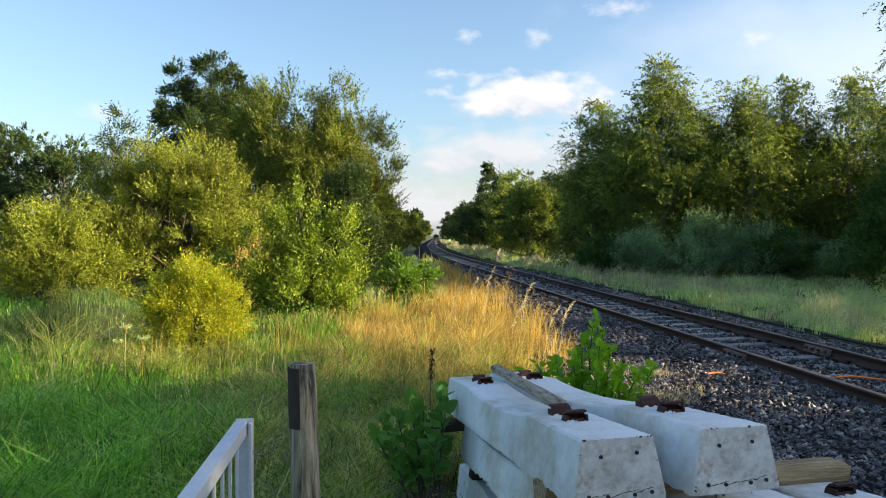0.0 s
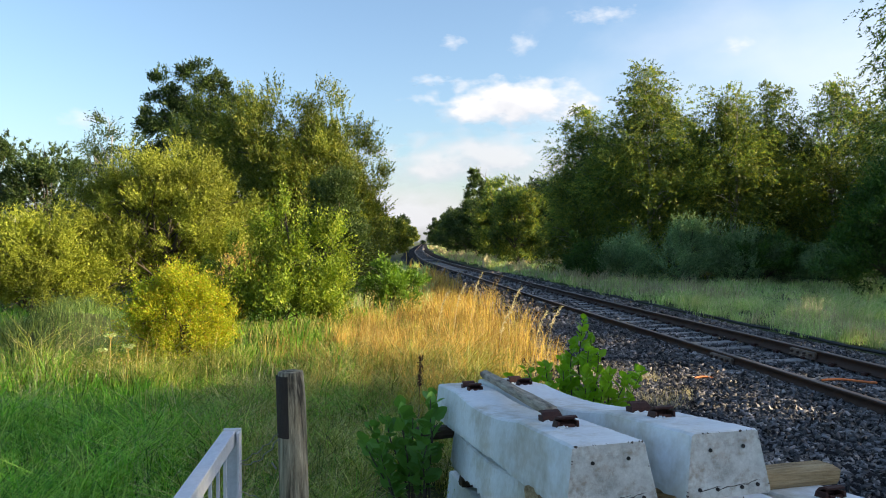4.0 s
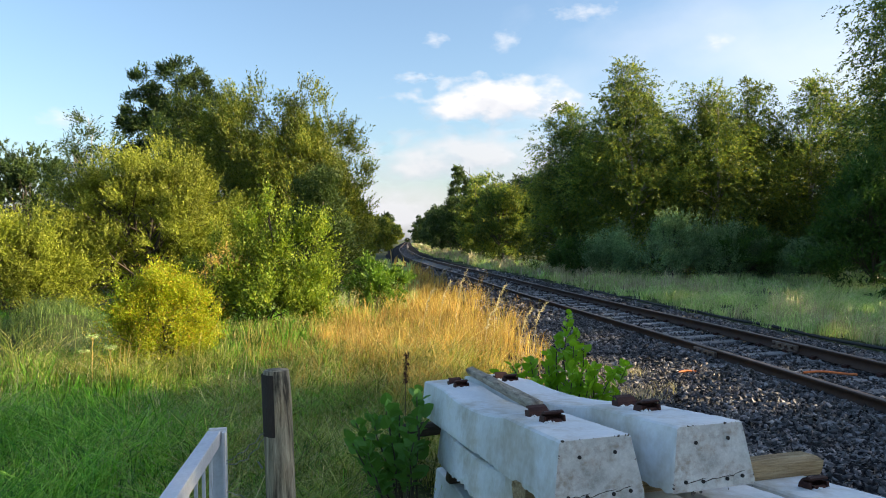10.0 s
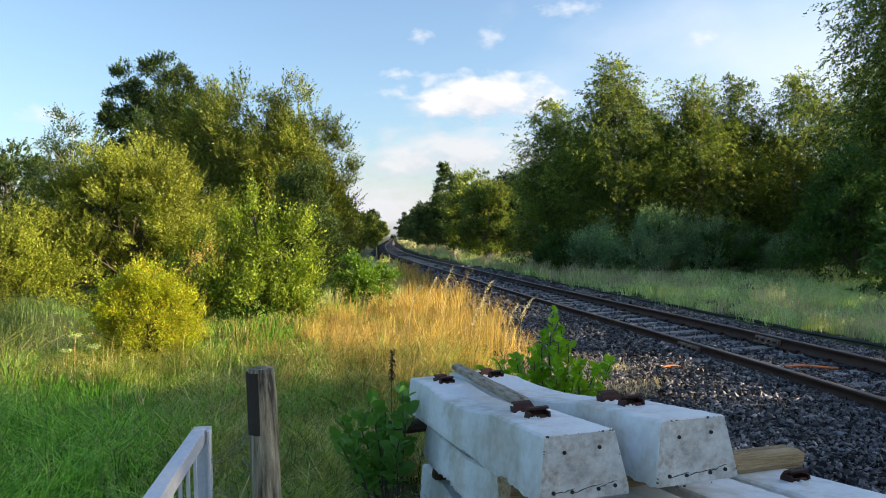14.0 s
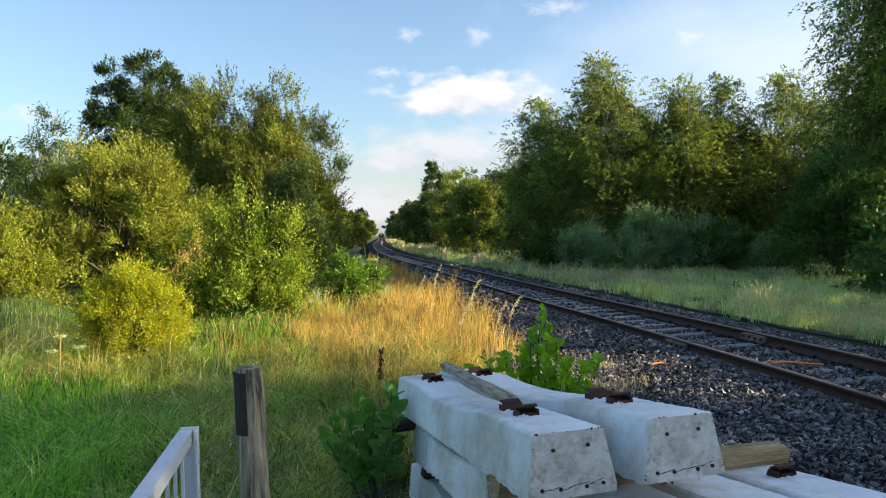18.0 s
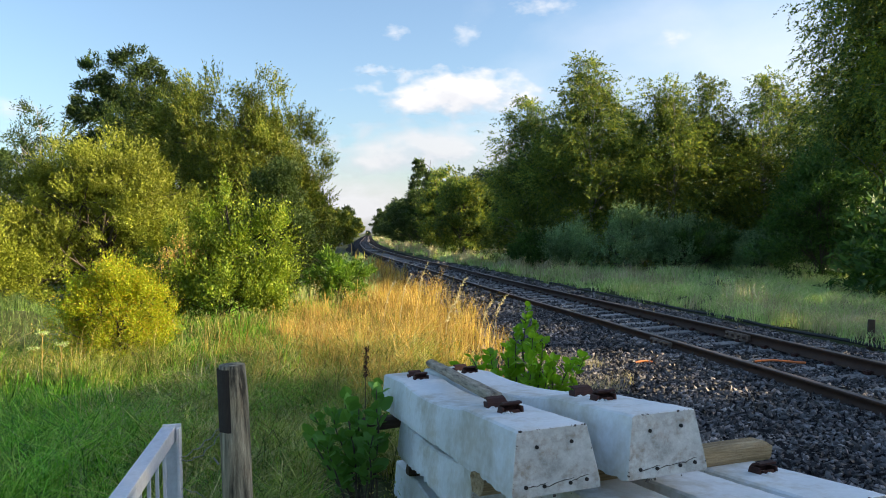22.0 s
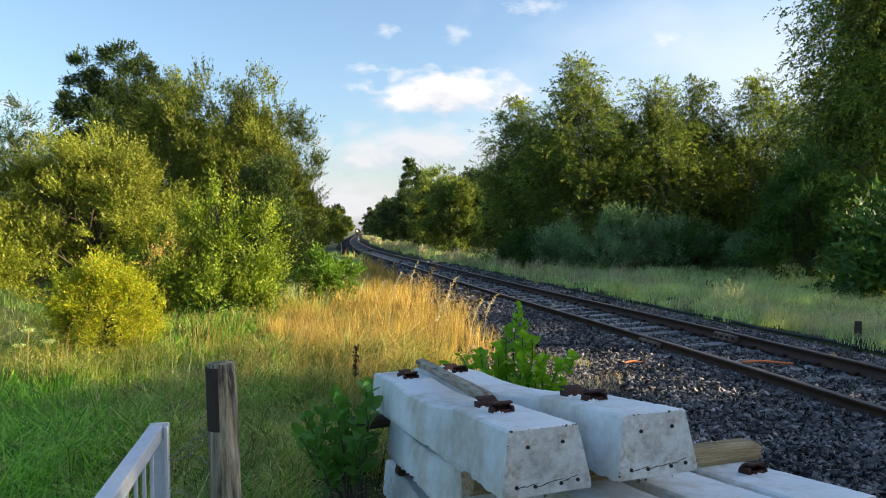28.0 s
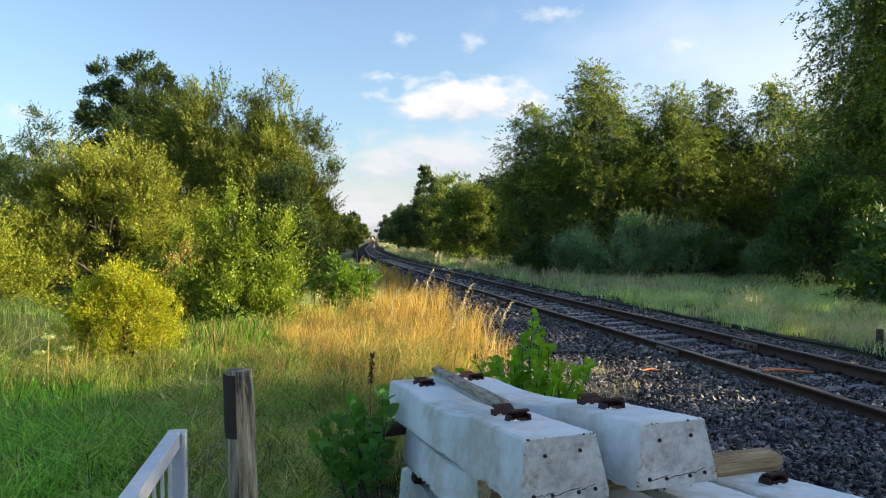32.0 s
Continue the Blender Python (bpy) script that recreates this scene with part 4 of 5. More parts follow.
def dome(seed, rx, ry, h, n, lo=0.25, size=0.42):
    """Lumps of a bush: a heap filling a dome of half-widths rx, ry and height h."""
    rng = np.random.default_rng(seed)
    out = []
    for i in range(n):
        a = 2.399 * i + rng.random() * 0.6
        f = math.sqrt((i + 0.5) / n)
        s = size * (0.75 + 0.5 * rng.random())
        z = h * max(lo, (1 - 0.7 * f * f) ** 0.5 * (0.72 + 0.16 * rng.random()) - 0.08)
        k = (1 - s * 0.95) * f
        rz = min(s * h * 0.55, z * 0.9, (h - z) * 1.05 + 0.1 * h)
        out.append((rx * k * math.cos(a), ry * k * math.sin(a), z, rx * s, ry * s, rz))
        if f > 0.55:
            out.append((rx * k * 1.02 * math.cos(a + 0.4), ry * k * math.sin(a + 0.4), h * 0.25, rx * s * 0.9, ry * s * 0.9, h * 0.24))
    return out


def spire(seed, r, h, n, foot=0.2, squat=0.5):
    """Lumps of a tree crown: whorls of ragged sprays from foot to tip."""
    rng = np.random.default_rng(seed)
    out = []
    for i in range(n):
        t = (i + 0.5) / n
        z = h * (foot + (0.97 - foot) * t)
        w = r * (math.sin(math.pi * min(1, 0.22 + 0.72 * t) ** 1.1) ** 0.8)
        a = 2.399 * i + rng.random()
        k = w * (0.55 + 0.3 * rng.random()) * (1 - 0.7 * t**4)
        s = w * (0.42 + 0.22 * rng.random()) + 0.12 * r
        out.append((k * math.cos(a), k * math.sin(a), z - s * squat * 0.5, s, s, s * (squat + 0.35 * rng.random())))
    return out


def build_left_side():
    tree("willow_bush", (-7.25, 19.5, -0.2), 4.9, dome(1, 2.9, 2.4, 4.95, 28, 0.25, 0.28), 19000, 12, 0.062, "yellow-green sunlit willow bush", "bush", M_WILLOW, M_BARK, 101, trunks=6, up=0.9, spread=0.36, rough=0.25)
    tree("willow_bush", (-9.6, 17.6, -0.2), 3.0, dome(2, 1.8, 1.4, 2.8, 15, 0.25, 0.34), 6500, 12, 0.06, "low pale yellow-green willow bush at the meadow", "bush", M_WILLOW, M_BARK, 102, trunks=5, up=1.2, spread=0.45)
    crown = dome(3, 2.9, 2.5, 6.7, 36, 0.25, 0.27) + [(-1.9, 0, 5.5, 1.1, 1.0, 0.9), (-0.8, 0, 5.9, 1.2, 1.0, 0.9), (0.3, 0, 6.0, 1.2, 1.0, 0.8), (1.2, 0, 5.6, 1.1, 1.0, 0.8), (1.7, 0, 4.8, 0.95, 1.0, 0.9), (2.0, -0.2, 3.7, 0.8, 0.9, 0.9), (2.0, -0.3, 2.4, 0.75, 0.8, 0.9), (-0.9, -0.6, 4.6, 1.2, 1.0, 1.0), (0.6, -0.6, 4.4, 1.2, 1.0, 1.0)]
    tree("sallow_tree", (-4.2, 23.5, -0.2), 6.6, crown, 18500, 11, 0.078, "broad olive-green sallow with upright shoots", "tree", M_SALLOW, M_BARK, 103, trunks=6, up=1.0, spread=0.42, rough=0.25)
    crown = dome(4, 2.9, 2.2, 6.9, 26, 0.25, 0.3) + [(-1.2, 0, 5.9, 1.1, 1.0, 0.8), (0.2, 0, 6.4, 1.2, 1.0, 0.8), (1.5, 0, 6.5, 1.2, 1.0, 0.8), (2.5, 0, 5.9, 1.0, 1.0, 0.8), (0.8, -0.5, 5.4, 1.4, 1.0, 1.0)]
    tree("sallow_tree", (-7.3, 26.0, -0.2), 7.2, crown, 13000, 10, 0.088, "tall olive-green sallow behind the willows", "tree", M_SALLOW, M_BARK, 104, trunks=5, up=0.9, spread=0.42, rough=0.25)
    heads = [(-1.7, 0, 10.5, 1.15, 1.2, 0.95), (0.35, 0, 11.2, 1.1, 1.1, 0.95), (1.5, 0.2, 10.4, 1.1, 1.1, 0.85), (2.4, 0, 9.6, 0.9, 0.9, 0.7), (-0.7, 0.3, 9.4, 1.2, 1.2, 0.9), (0.8, -0.3, 9.2, 1.5, 1.3, 1.0), (-2.0, 0, 9.0, 1.0, 1.0, 0.9), (-1.2, -0.4, 7.9, 1.3, 1.2, 1.0), (0.9, 0.3, 7.6, 1.5, 1.4, 1.0), (2.3, 0, 7.8, 1.0, 1.0, 0.8), (-1.9, 0, 6.6, 1.1, 1.1, 0.9), (0.2, 0, 6.2, 1.6, 1.5, 1.1), (1.8, 0, 6.0, 1.1, 1.1, 0.9)]
    heads = [(x, y, z + 0.25, a * 0.94, b, c) for x, y, z, a, b, c in heads]
    tree("oak_tree", (-14.05, 42.0, -0.2), 11.9, heads, 6500, 9, 0.15, "tall dark oak rising over the bushes", "tree", M_OAK_SHADE, M_BARK, 105, trunk_r=0.22, up=0.2, rough=0.45)
    tree("young_birch", (-13.4, 30.0, -0.2), 7.4, spire(6, 1.6, 7.5, 12, 0.35, 0.6), 900, 8, 0.1, "thin pale birch with sparse foliage", "tree", M_OAK_SHADE, M_BIRCH_BARK, 106, trunk_r=0.07, up=0.7, spread=0.5)
    for k, (x, y, h, r) in enumerate(((-31, 58, 11.3, 5.2), (-36, 60, 12.0, 5.5), (-42, 62, 11.8, 5.5), (-26, 62, 10.8, 5.0), (-20, 60, 7.0, 4.0), (-48, 60, 9, 5), (-15, 66, 6.5, 4))):
        tree("oak_tree", (x, y, -0.2), h, dome(20 + k, r, r, h, 12, 0.2, 0.45), 2600, 8, 0.26, "distant dark green tree at the meadow edge", "tree", M_OAK_SHADE, M_BARK, 120 + k, "trees across the meadow", trunk_r=0.2)
    tree("bramble_bush", (-3.72, 10.6, -0.2), 1.45, dome(7, 0.82, 0.8, 1.52, 18, 0.2, 0.3), 8000, 9, 0.032, "golden-lit bramble mound in the grass", "bush", M_BRAMBLE, M_BARK, 107, trunks=5, trunk_r=0.02, spread=0.22, up=0.6, rough=0.4)
    shoots = [(0.1, 0, 2.05, 0.2, 0.2, 0.8), (0.62, -0.1, 1.85, 0.2, 0.2, 0.55), (1.15, 0, 1.65, 0.26, 0.24, 0.5), (-0.45, 0.1, 1.65, 0.24, 0.24, 0.5), (-1.0, 0, 1.35, 0.3, 0.26, 0.45), (0.38, -0.2, 1.4, 0.24, 0.24, 0.6), (-0.15, -0.3, 1.25, 0.28, 0.28, 0.55), (-1.5, 0, 1.0, 0.3, 0.26, 0.4)]
    low = [(-1.1, -0.4, 0.42, 0.6, 0.5, 0.5), (-0.3, -0.5, 0.45, 0.6, 0.5, 0.55), (0.6, -0.5, 0.45, 0.6, 0.5, 0.55), (1.1, -0.3, 0.42, 0.45, 0.5, 0.5), (-0.7, -0.2, 0.8, 0.5, 0.4, 0.4), (0.2, -0.2, 0.9, 0.5, 0.4, 0.4), (1.0, -0.2, 0.85, 0.45, 0.4, 0.4)]
    tree("elder_bush", (-3.2, 15.2, -0.2), 2.6, shoots + low, 4400, 9, 0.064, "bright green elder bush with upright shoots in sunlight", "bush", M_ELDER, M_BARK, 108, trunks=6, trunk_r=0.03, spread=0.45, up=1.3, rough=0.5)
    plume = [(0, 0, 1.5, 0.22, 0.2, 0.16), (0.25, 0, 1.4, 0.2, 0.15, 0.14), (-0.15, 0, 1.28, 0.2, 0.2, 0.2)]
    tree("dry_plume", (-4.15, 14.6, -0.2), 1.7, plume, 150, 6, 0.05, "brown withered flower plume beside the elder", "plant", M_STRAW, M_BARK, 113, trunks=3, trunk_r=0.012, spread=0.25, up=0.8)
    tree("hawthorn_bush", (-2.75, 20.6, -0.2), 3.3, dome(17, 1.1, 1.0, 4.2, 14, 0.25, 0.36), 4200, 10, 0.075, "dark green hawthorn before the olive sallow", "bush", M_OAK_SHADE, M_BARK, 114, trunks=5, trunk_r=0.03, spread=0.35, up=0.8)
    tree("hawthorn_shrub", (-0.9, 18.0, -0.2), 1.5, dome(9, 0.85, 0.9, 1.25, 9, 0.3), 1300, 8, 0.08, "low fresh green shrub by the dry grass", "shrub", M_SHRUB, M_BARK, 109, trunks=4, trunk_r=0.02, spread=0.2)
    far = [(float(track_x(y)) - (3.9 + 1.15 * r if y < 60 else 2.8 + 1.15 * r if y < 100 else 1.8 + 0.75 * r), y, h, r) for y, h, r in ((48, 3.9, 1.7), (57, 4.6, 2.0), (68, 5.4, 2.3), (82, 5.6, 2.6), (100, 5.8, 2.8), (125, 6.6, 3.2), (165, 8.6, 4.0), (215, 8.0, 4.2), (290, 9, 5), (380, 10, 6))] + [(-8.5, 40, 6.0, 2.6), (-9, 52, 7, 3)]
    for k, (x, y, h, r) in enumerate(far):
        tree("sallow_tree", (x, y, -0.2), h, dome(40 + k, r, r, h, 10, 0.2, 0.45), int(1500 * min(1, 70 / y) + 400), 7, 0.16 + y * 0.0016, "distant green trackside sallow", "tree", M_SALLOW if k != 6 else M_OAK_SHADE, M_BARK, 140 + k, "bushes along the line", trunk_r=0.1)


def build_right_side():
    B = "birches beside the track"
    near = ((10.8, 34.5, 10.6, 2.7, 6800), (8.5, 38.0, 9.2, 2.2, 5200), (14.4, 34.0, 9.5, 2.3, 4800), (16.9, 35.0, 9.7, 2.4, 4800), (19.8, 34.0, 9.7, 2.5, 4800), (23.0, 34, 9.8, 2.8, 3000), (12.8, 37, 9.2, 2.5, 3400))
    for k, (x, y, h, r, n) in enumerate(near):
        tree("birch_tree", (x, y, -0.2), h, spire(60 + k, r, h, 20, 0.1, 0.62), int(n * 1.7), 10, 0.105, "birch with drooping sprays, sunlit top and shaded foot", "tree", M_BIRCH, M_BIRCH_BARK, 160 + k, B, trunk_r=0.12, up=0.2, droop=0.5, spread=0.4, rough=0.3, clump=18)
    tree("birch_tree", (18.5, 22.8, -0.2), 14.5, spire(70, 2.75, 14.5, 38, 0.08, 0.55), 21000, 10, 0.125, "tall shaded birch with hanging branches", "tree", M_BIRCH, M_BIRCH_BARK, 170, B, trunk_r=0.2, up=0.1, droop=0.9, spread=0.5, clump=14)
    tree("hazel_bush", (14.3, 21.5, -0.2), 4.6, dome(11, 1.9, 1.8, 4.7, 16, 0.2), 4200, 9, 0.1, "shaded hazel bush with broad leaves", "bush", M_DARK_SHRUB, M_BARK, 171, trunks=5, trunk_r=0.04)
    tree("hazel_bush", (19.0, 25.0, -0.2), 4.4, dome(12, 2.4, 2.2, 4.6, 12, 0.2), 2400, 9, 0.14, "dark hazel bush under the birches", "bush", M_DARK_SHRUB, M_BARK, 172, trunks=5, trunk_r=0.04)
    for k, (x, y, h, r) in enumerate(((8.8, 31.0, 1.9, 1.2), (10.8, 29.6, 3.0, 1.5), (12.6, 29.2, 2.1, 1.4), (14.4, 29.6, 1.7, 1.4), (16.2, 28.6, 1.4, 1.3))):
        tree("osier_bush", (x, y, -0.2), h, dome(13 + 31 * k, r, r * 0.8, h, 14, 0.2, 0.26), 1900, 10, 0.085, "grey-green osier scrub before the birches", "bush", M_OSIER, M_BARK, 173 + 50 * k, "osiers before the birches", trunks=5, trunk_r=0.03, up=1.3, spread=0.65, rough=0.85, clump=20)
    # these osiers take the dark leaf, understorey shade put into their colour
    tree("osier_bush", (13.6, 29.0, -0.2), 2.0, dome(14, 2.0, 1.2, 2.1, 9, 0.3), 1500, 9, 0.11, "low osier scrub coloured dull green as in the shade", "bush", M_DARK_SHRUB, M_BARK, 174, trunks=5, trunk_r=0.03, up=0.9)
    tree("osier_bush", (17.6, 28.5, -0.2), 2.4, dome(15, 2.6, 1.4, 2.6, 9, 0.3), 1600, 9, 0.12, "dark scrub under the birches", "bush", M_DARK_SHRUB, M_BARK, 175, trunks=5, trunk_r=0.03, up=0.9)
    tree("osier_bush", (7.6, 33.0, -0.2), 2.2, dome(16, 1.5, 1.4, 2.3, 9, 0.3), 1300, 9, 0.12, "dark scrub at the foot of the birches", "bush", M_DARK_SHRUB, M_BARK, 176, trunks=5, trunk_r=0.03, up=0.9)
    # denser wood behind; last four mostly hidden, added to shade the near birches
    rows = ((12.5, 45, 9.0, 3.2), (17, 44, 9.0, 3.2), (21.5, 43, 9.4, 3.4), (26, 42, 9.5, 3.6), (21.9, 26, 7.0, 2.6), (23.5, 28.8, 7.0, 3.0), (27, 31.5, 7.4, 3.2), (31.5, 34, 7.8, 3.4))
    for k, (x, y, h, r) in enumerate(rows):
        tree("birch_tree", (x, y, -0.2), h, spire(80 + k, r, h, 14, 0.05, 0.7), 1300, 8, 0.26, "birch added deeper in the wood, shade in its leaf colour", "tree", M_OAK_SHADE, M_BARK, 180 + k, "trees of the wood", trunk_r=0.12, up=0.2)
    far = ((7.3, 58, 7.6, 2.6), (6.4, 66, 7.6, 2.6), (6.9, 75, 8.0, 2.8), (5.5, 84, 7.6, 3.0), (6.3, 96, 12.6, 2.2), (5.2, 104, 8.2, 3.4), (4.6, 122, 8.6, 3.6), (4.4, 145, 9.0, 4.0), (4.2, 175, 9.5, 4.4), (4.0, 215, 10, 5), (4, 270, 10.5, 6), (3, 350, 12, 7), (2, 470, 13, 9), (10.5, 60, 8.5, 3.4), (11, 78, 9, 4), (9.5, 100, 9.5, 4.5), (9, 140, 11, 5), (10, 200, 12, 6), (8.2, 62, 7, 2.6), (8.4, 71, 7.2, 2.8), (8.0, 80, 7.4, 2.8), (7.6, 90, 7.5, 3), (6.6, 113, 8, 3.4), (6.2, 133, 8.4, 3.8), (6, 160, 9, 4.2), (6, 195, 9.5, 4.8), (6, 240, 10, 5.4), (6, 310, 11, 6.4), (6, 410, 12, 8))
    for k, (x, y, h, r) in enumerate(far):
        pointed = k == 4
        # dark leaf puts shade into every birch except the few sunlit ones
        tree("birch_tree", (x, y, -0.2), h, spire(100 + k, r, h, 26, 0.3, 0.5) if pointed else dome(100 + k, r, r, h, 11, 0.15, 0.45), int(2700 * min(1, 70 / y) + 400), 7, 0.11 + y * 0.0013, "distant birch in the trackside row" if not pointed else "tall pointed tree above the trackside row", "tree", M_BIRCH if k in (0, 1, 2, 18) else M_OAK_SHADE, M_BARK, 200 + k, "trackside row of trees", trunk_r=0.12)
    # second row hidden behind the first, added to keep sun off it
    for k, (x, y, h, r) in enumerate(((15.5, 52, 9.6, 3.6), (15, 60, 9.4, 3.6), (15.5, 68, 9.6, 3.8), (15, 77, 9.4, 3.8), (15, 87, 9.6, 4.2), (14.5, 98, 9.6, 4.4), (14, 112, 10, 5), (13.5, 130, 10.4, 6), (13, 152, 11, 7))):
        tree("birch_tree", (x, y, -0.2), h, dome(310 + k, r, r, h, 12, 0.15, 0.45), 1100, 7, 0.34, "birch added deeper in the wood, shade in its leaf colour", "tree", M_OAK_SHADE, M_BARK, 320 + k, "trees of the wood", trunk_r=0.12)
    # mostly unseen verge scrub beside and behind viewpoint, added to shade track and stack
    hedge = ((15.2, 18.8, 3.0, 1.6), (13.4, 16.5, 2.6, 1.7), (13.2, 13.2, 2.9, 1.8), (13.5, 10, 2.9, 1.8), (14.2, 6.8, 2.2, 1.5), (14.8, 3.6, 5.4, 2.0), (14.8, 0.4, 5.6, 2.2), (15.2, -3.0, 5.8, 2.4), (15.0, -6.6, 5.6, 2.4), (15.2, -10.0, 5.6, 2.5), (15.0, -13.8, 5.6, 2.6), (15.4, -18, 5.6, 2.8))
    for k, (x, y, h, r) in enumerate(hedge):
        tree("hazel_bush", (x, y, -0.2), h, dome(130 + k, r, r, h, 10, 0.2, 0.45), 3200 if h > 4.7 else 700, 8, 0.22, "hazel bush of an added hedge that shades track and stack", "bush", M_DARK_SHRUB, M_BARK, 230 + k, "hedge along the verge", trunks=4, trunk_r=0.04, clump=7)


# ---- grass ----
def blades(rng, x, y, h, w, lean=0.45, segs=3, seeds=0.0, z=None, turn=None):
    """Curved tapering blades standing on the ground at x, y."""
    n = len(x)
    z = np.array([ground_z(a, b) for a, b in zip(x, y)]) - 0.06 if z is None else z
    a = rng.random(n) * 2 * np.pi if turn is None else turn + rng.normal(size=n) * 0.8
    dirn = np.stack([np.cos(a), np.sin(a), np.zeros(n)], -1)
    b = rng.random(n) * 2 * np.pi
    side = np.stack([np.cos(b), np.sin(b), np.zeros(n)], -1)
    L = lean * (0.3 + rng.random(n)) * h
    ts = [0.0, 0.42, 0.76] if segs == 3 else [0.0, 0.6]
    ws = [1.0, 0.85, 0.5] if segs == 3 else [1.0, 0.75]
    P = np.stack([x, y, z], -1)
    pts = []
    for t, wf in zip(ts, ws):
        c = P + dirn * (L * t**2.6)[:, None] + np.array([0, 0, 1.0]) * (h * (t - 0.38 * lean * t**3))[:, None]
        pts += [c - side * (w * wf / 2)[:, None], c + side * (w * wf / 2)[:, None]]
    pts.append(P + dirn * L[:, None] + np.array([0, 0, 1.0]) * (h * (1 - 0.5 * lean))[:, None])
    V = np.stack(pts, 1)
    k = V.shape[1]
    tr = [[0, 1, 3], [0, 3, 2], [2, 3, 5], [2, 5, 4], [4, 5, 6]] if segs == 3 else [[0, 1, 3], [0, 3, 2], [2, 3, 4]]
    T = (np.arange(n) * k)[:, None, None] + np.array(tr)[None]
    V, T = V.reshape(-1, 3), T.reshape(-1, 3)
    if seeds > 0:
        pick = np.where(rng.random(n) < seeds)[0]
        tip = pts[-1][pick]
        m = 6
        q = np.repeat(tip, m, 0) + rng.normal(size=(len(pick) * m, 3)) * np.array([0.012, 0.012, 0.0]) - np.array([0, 0, 1.0]) * (np.tile(np.arange(m), len(pick)) * 0.022)[:, None]
        ax = unit(np.repeat(dirn[pick], m, 0) * 0.3 + rng.normal(size=q.shape) * 0.35 + np.array([0, 0, 0.8]))
        sv, st = leaf_quads(q, ax, unit(rng.normal(size=q.shape)), np.full(len(q), 0.028), np.full(len(q), 0.007))
        T = np.concatenate([T, st + len(V)])
        V = np.concatenate([V, sv])
    return V, T


def lay_grass(name, label, material, seed, zones, keep, lean=0.45, seeds=0.0):
    """zones: (x0, x1, y0, y1, count, height, width, segments); keep(x, y): where it grows."""
    rng = np.random.default_rng(seed)
    VV, TT, base = [], [], 0
    for x0, x1, y0, y1, n, h, w, segs in zones:
        tuft = max(1, n // 24)
        cx, cy = x0 + (x1 - x0) * rng.random(tuft), y0 + (y1 - y0) * rng.random(tuft)
        sc = 0.05 + 0.035 * (y1 - y0) ** 0.5 * 0.5
        i = rng.integers(0, tuft, n)
        x, y = cx[i] + rng.normal(size=n) * sc, cy[i] + rng.normal(size=n) * sc
        ok = keep(x, y)
        x, y, i = x[ok], y[ok], i[ok]
        hol = np.sin(2.3 * x + 1.1 * y) * np.sin(1.9 * y - 0.9 * x + 1.0) + 0.5 * np.sin(5.1 * x - 2.0 * y) * np.sin(4.3 * y + 1.0)
        ok = (hol > -0.35) | (rng.random(len(x)) < 0.45)
        x, y, i, hol = x[ok], y[ok], i[ok], hol[ok]
        hh = h * (1 + 0.28 * hol) * (0.55 + 0.55 * rng.random(len(x))) * (0.4 + 0.95 * rng.random(tuft)[i]) * (0.85 + 0.25 * np.sin(x * 1.3 + 2) * np.sin(y * 0.9))
        V, T = blades(rng, x, y, hh, np.full(len(x), w) * (0.6 + 0.7 * rng.random(len(x))), lean, segs, seeds, None, np.arctan2(y - cy[i] - 0.02, x - cx[i] + 0.03))
        VV.append(V)
        TT.append(T + base)
        base += len(V)
    me = tri_mesh(name, np.concatenate(VV), np.concatenate(TT))
    return tagged(meshed(name, me, material), label, "grass", kind="stuff")


def gold_left(y):
    return np.interp(y, [6.5, 8, 10, 12, 14, 18, 25, 40, 80], [0.2, -0.9, -1.5, -1.7, -1.6, -0.3, 0.0, -0.4, -2.6])


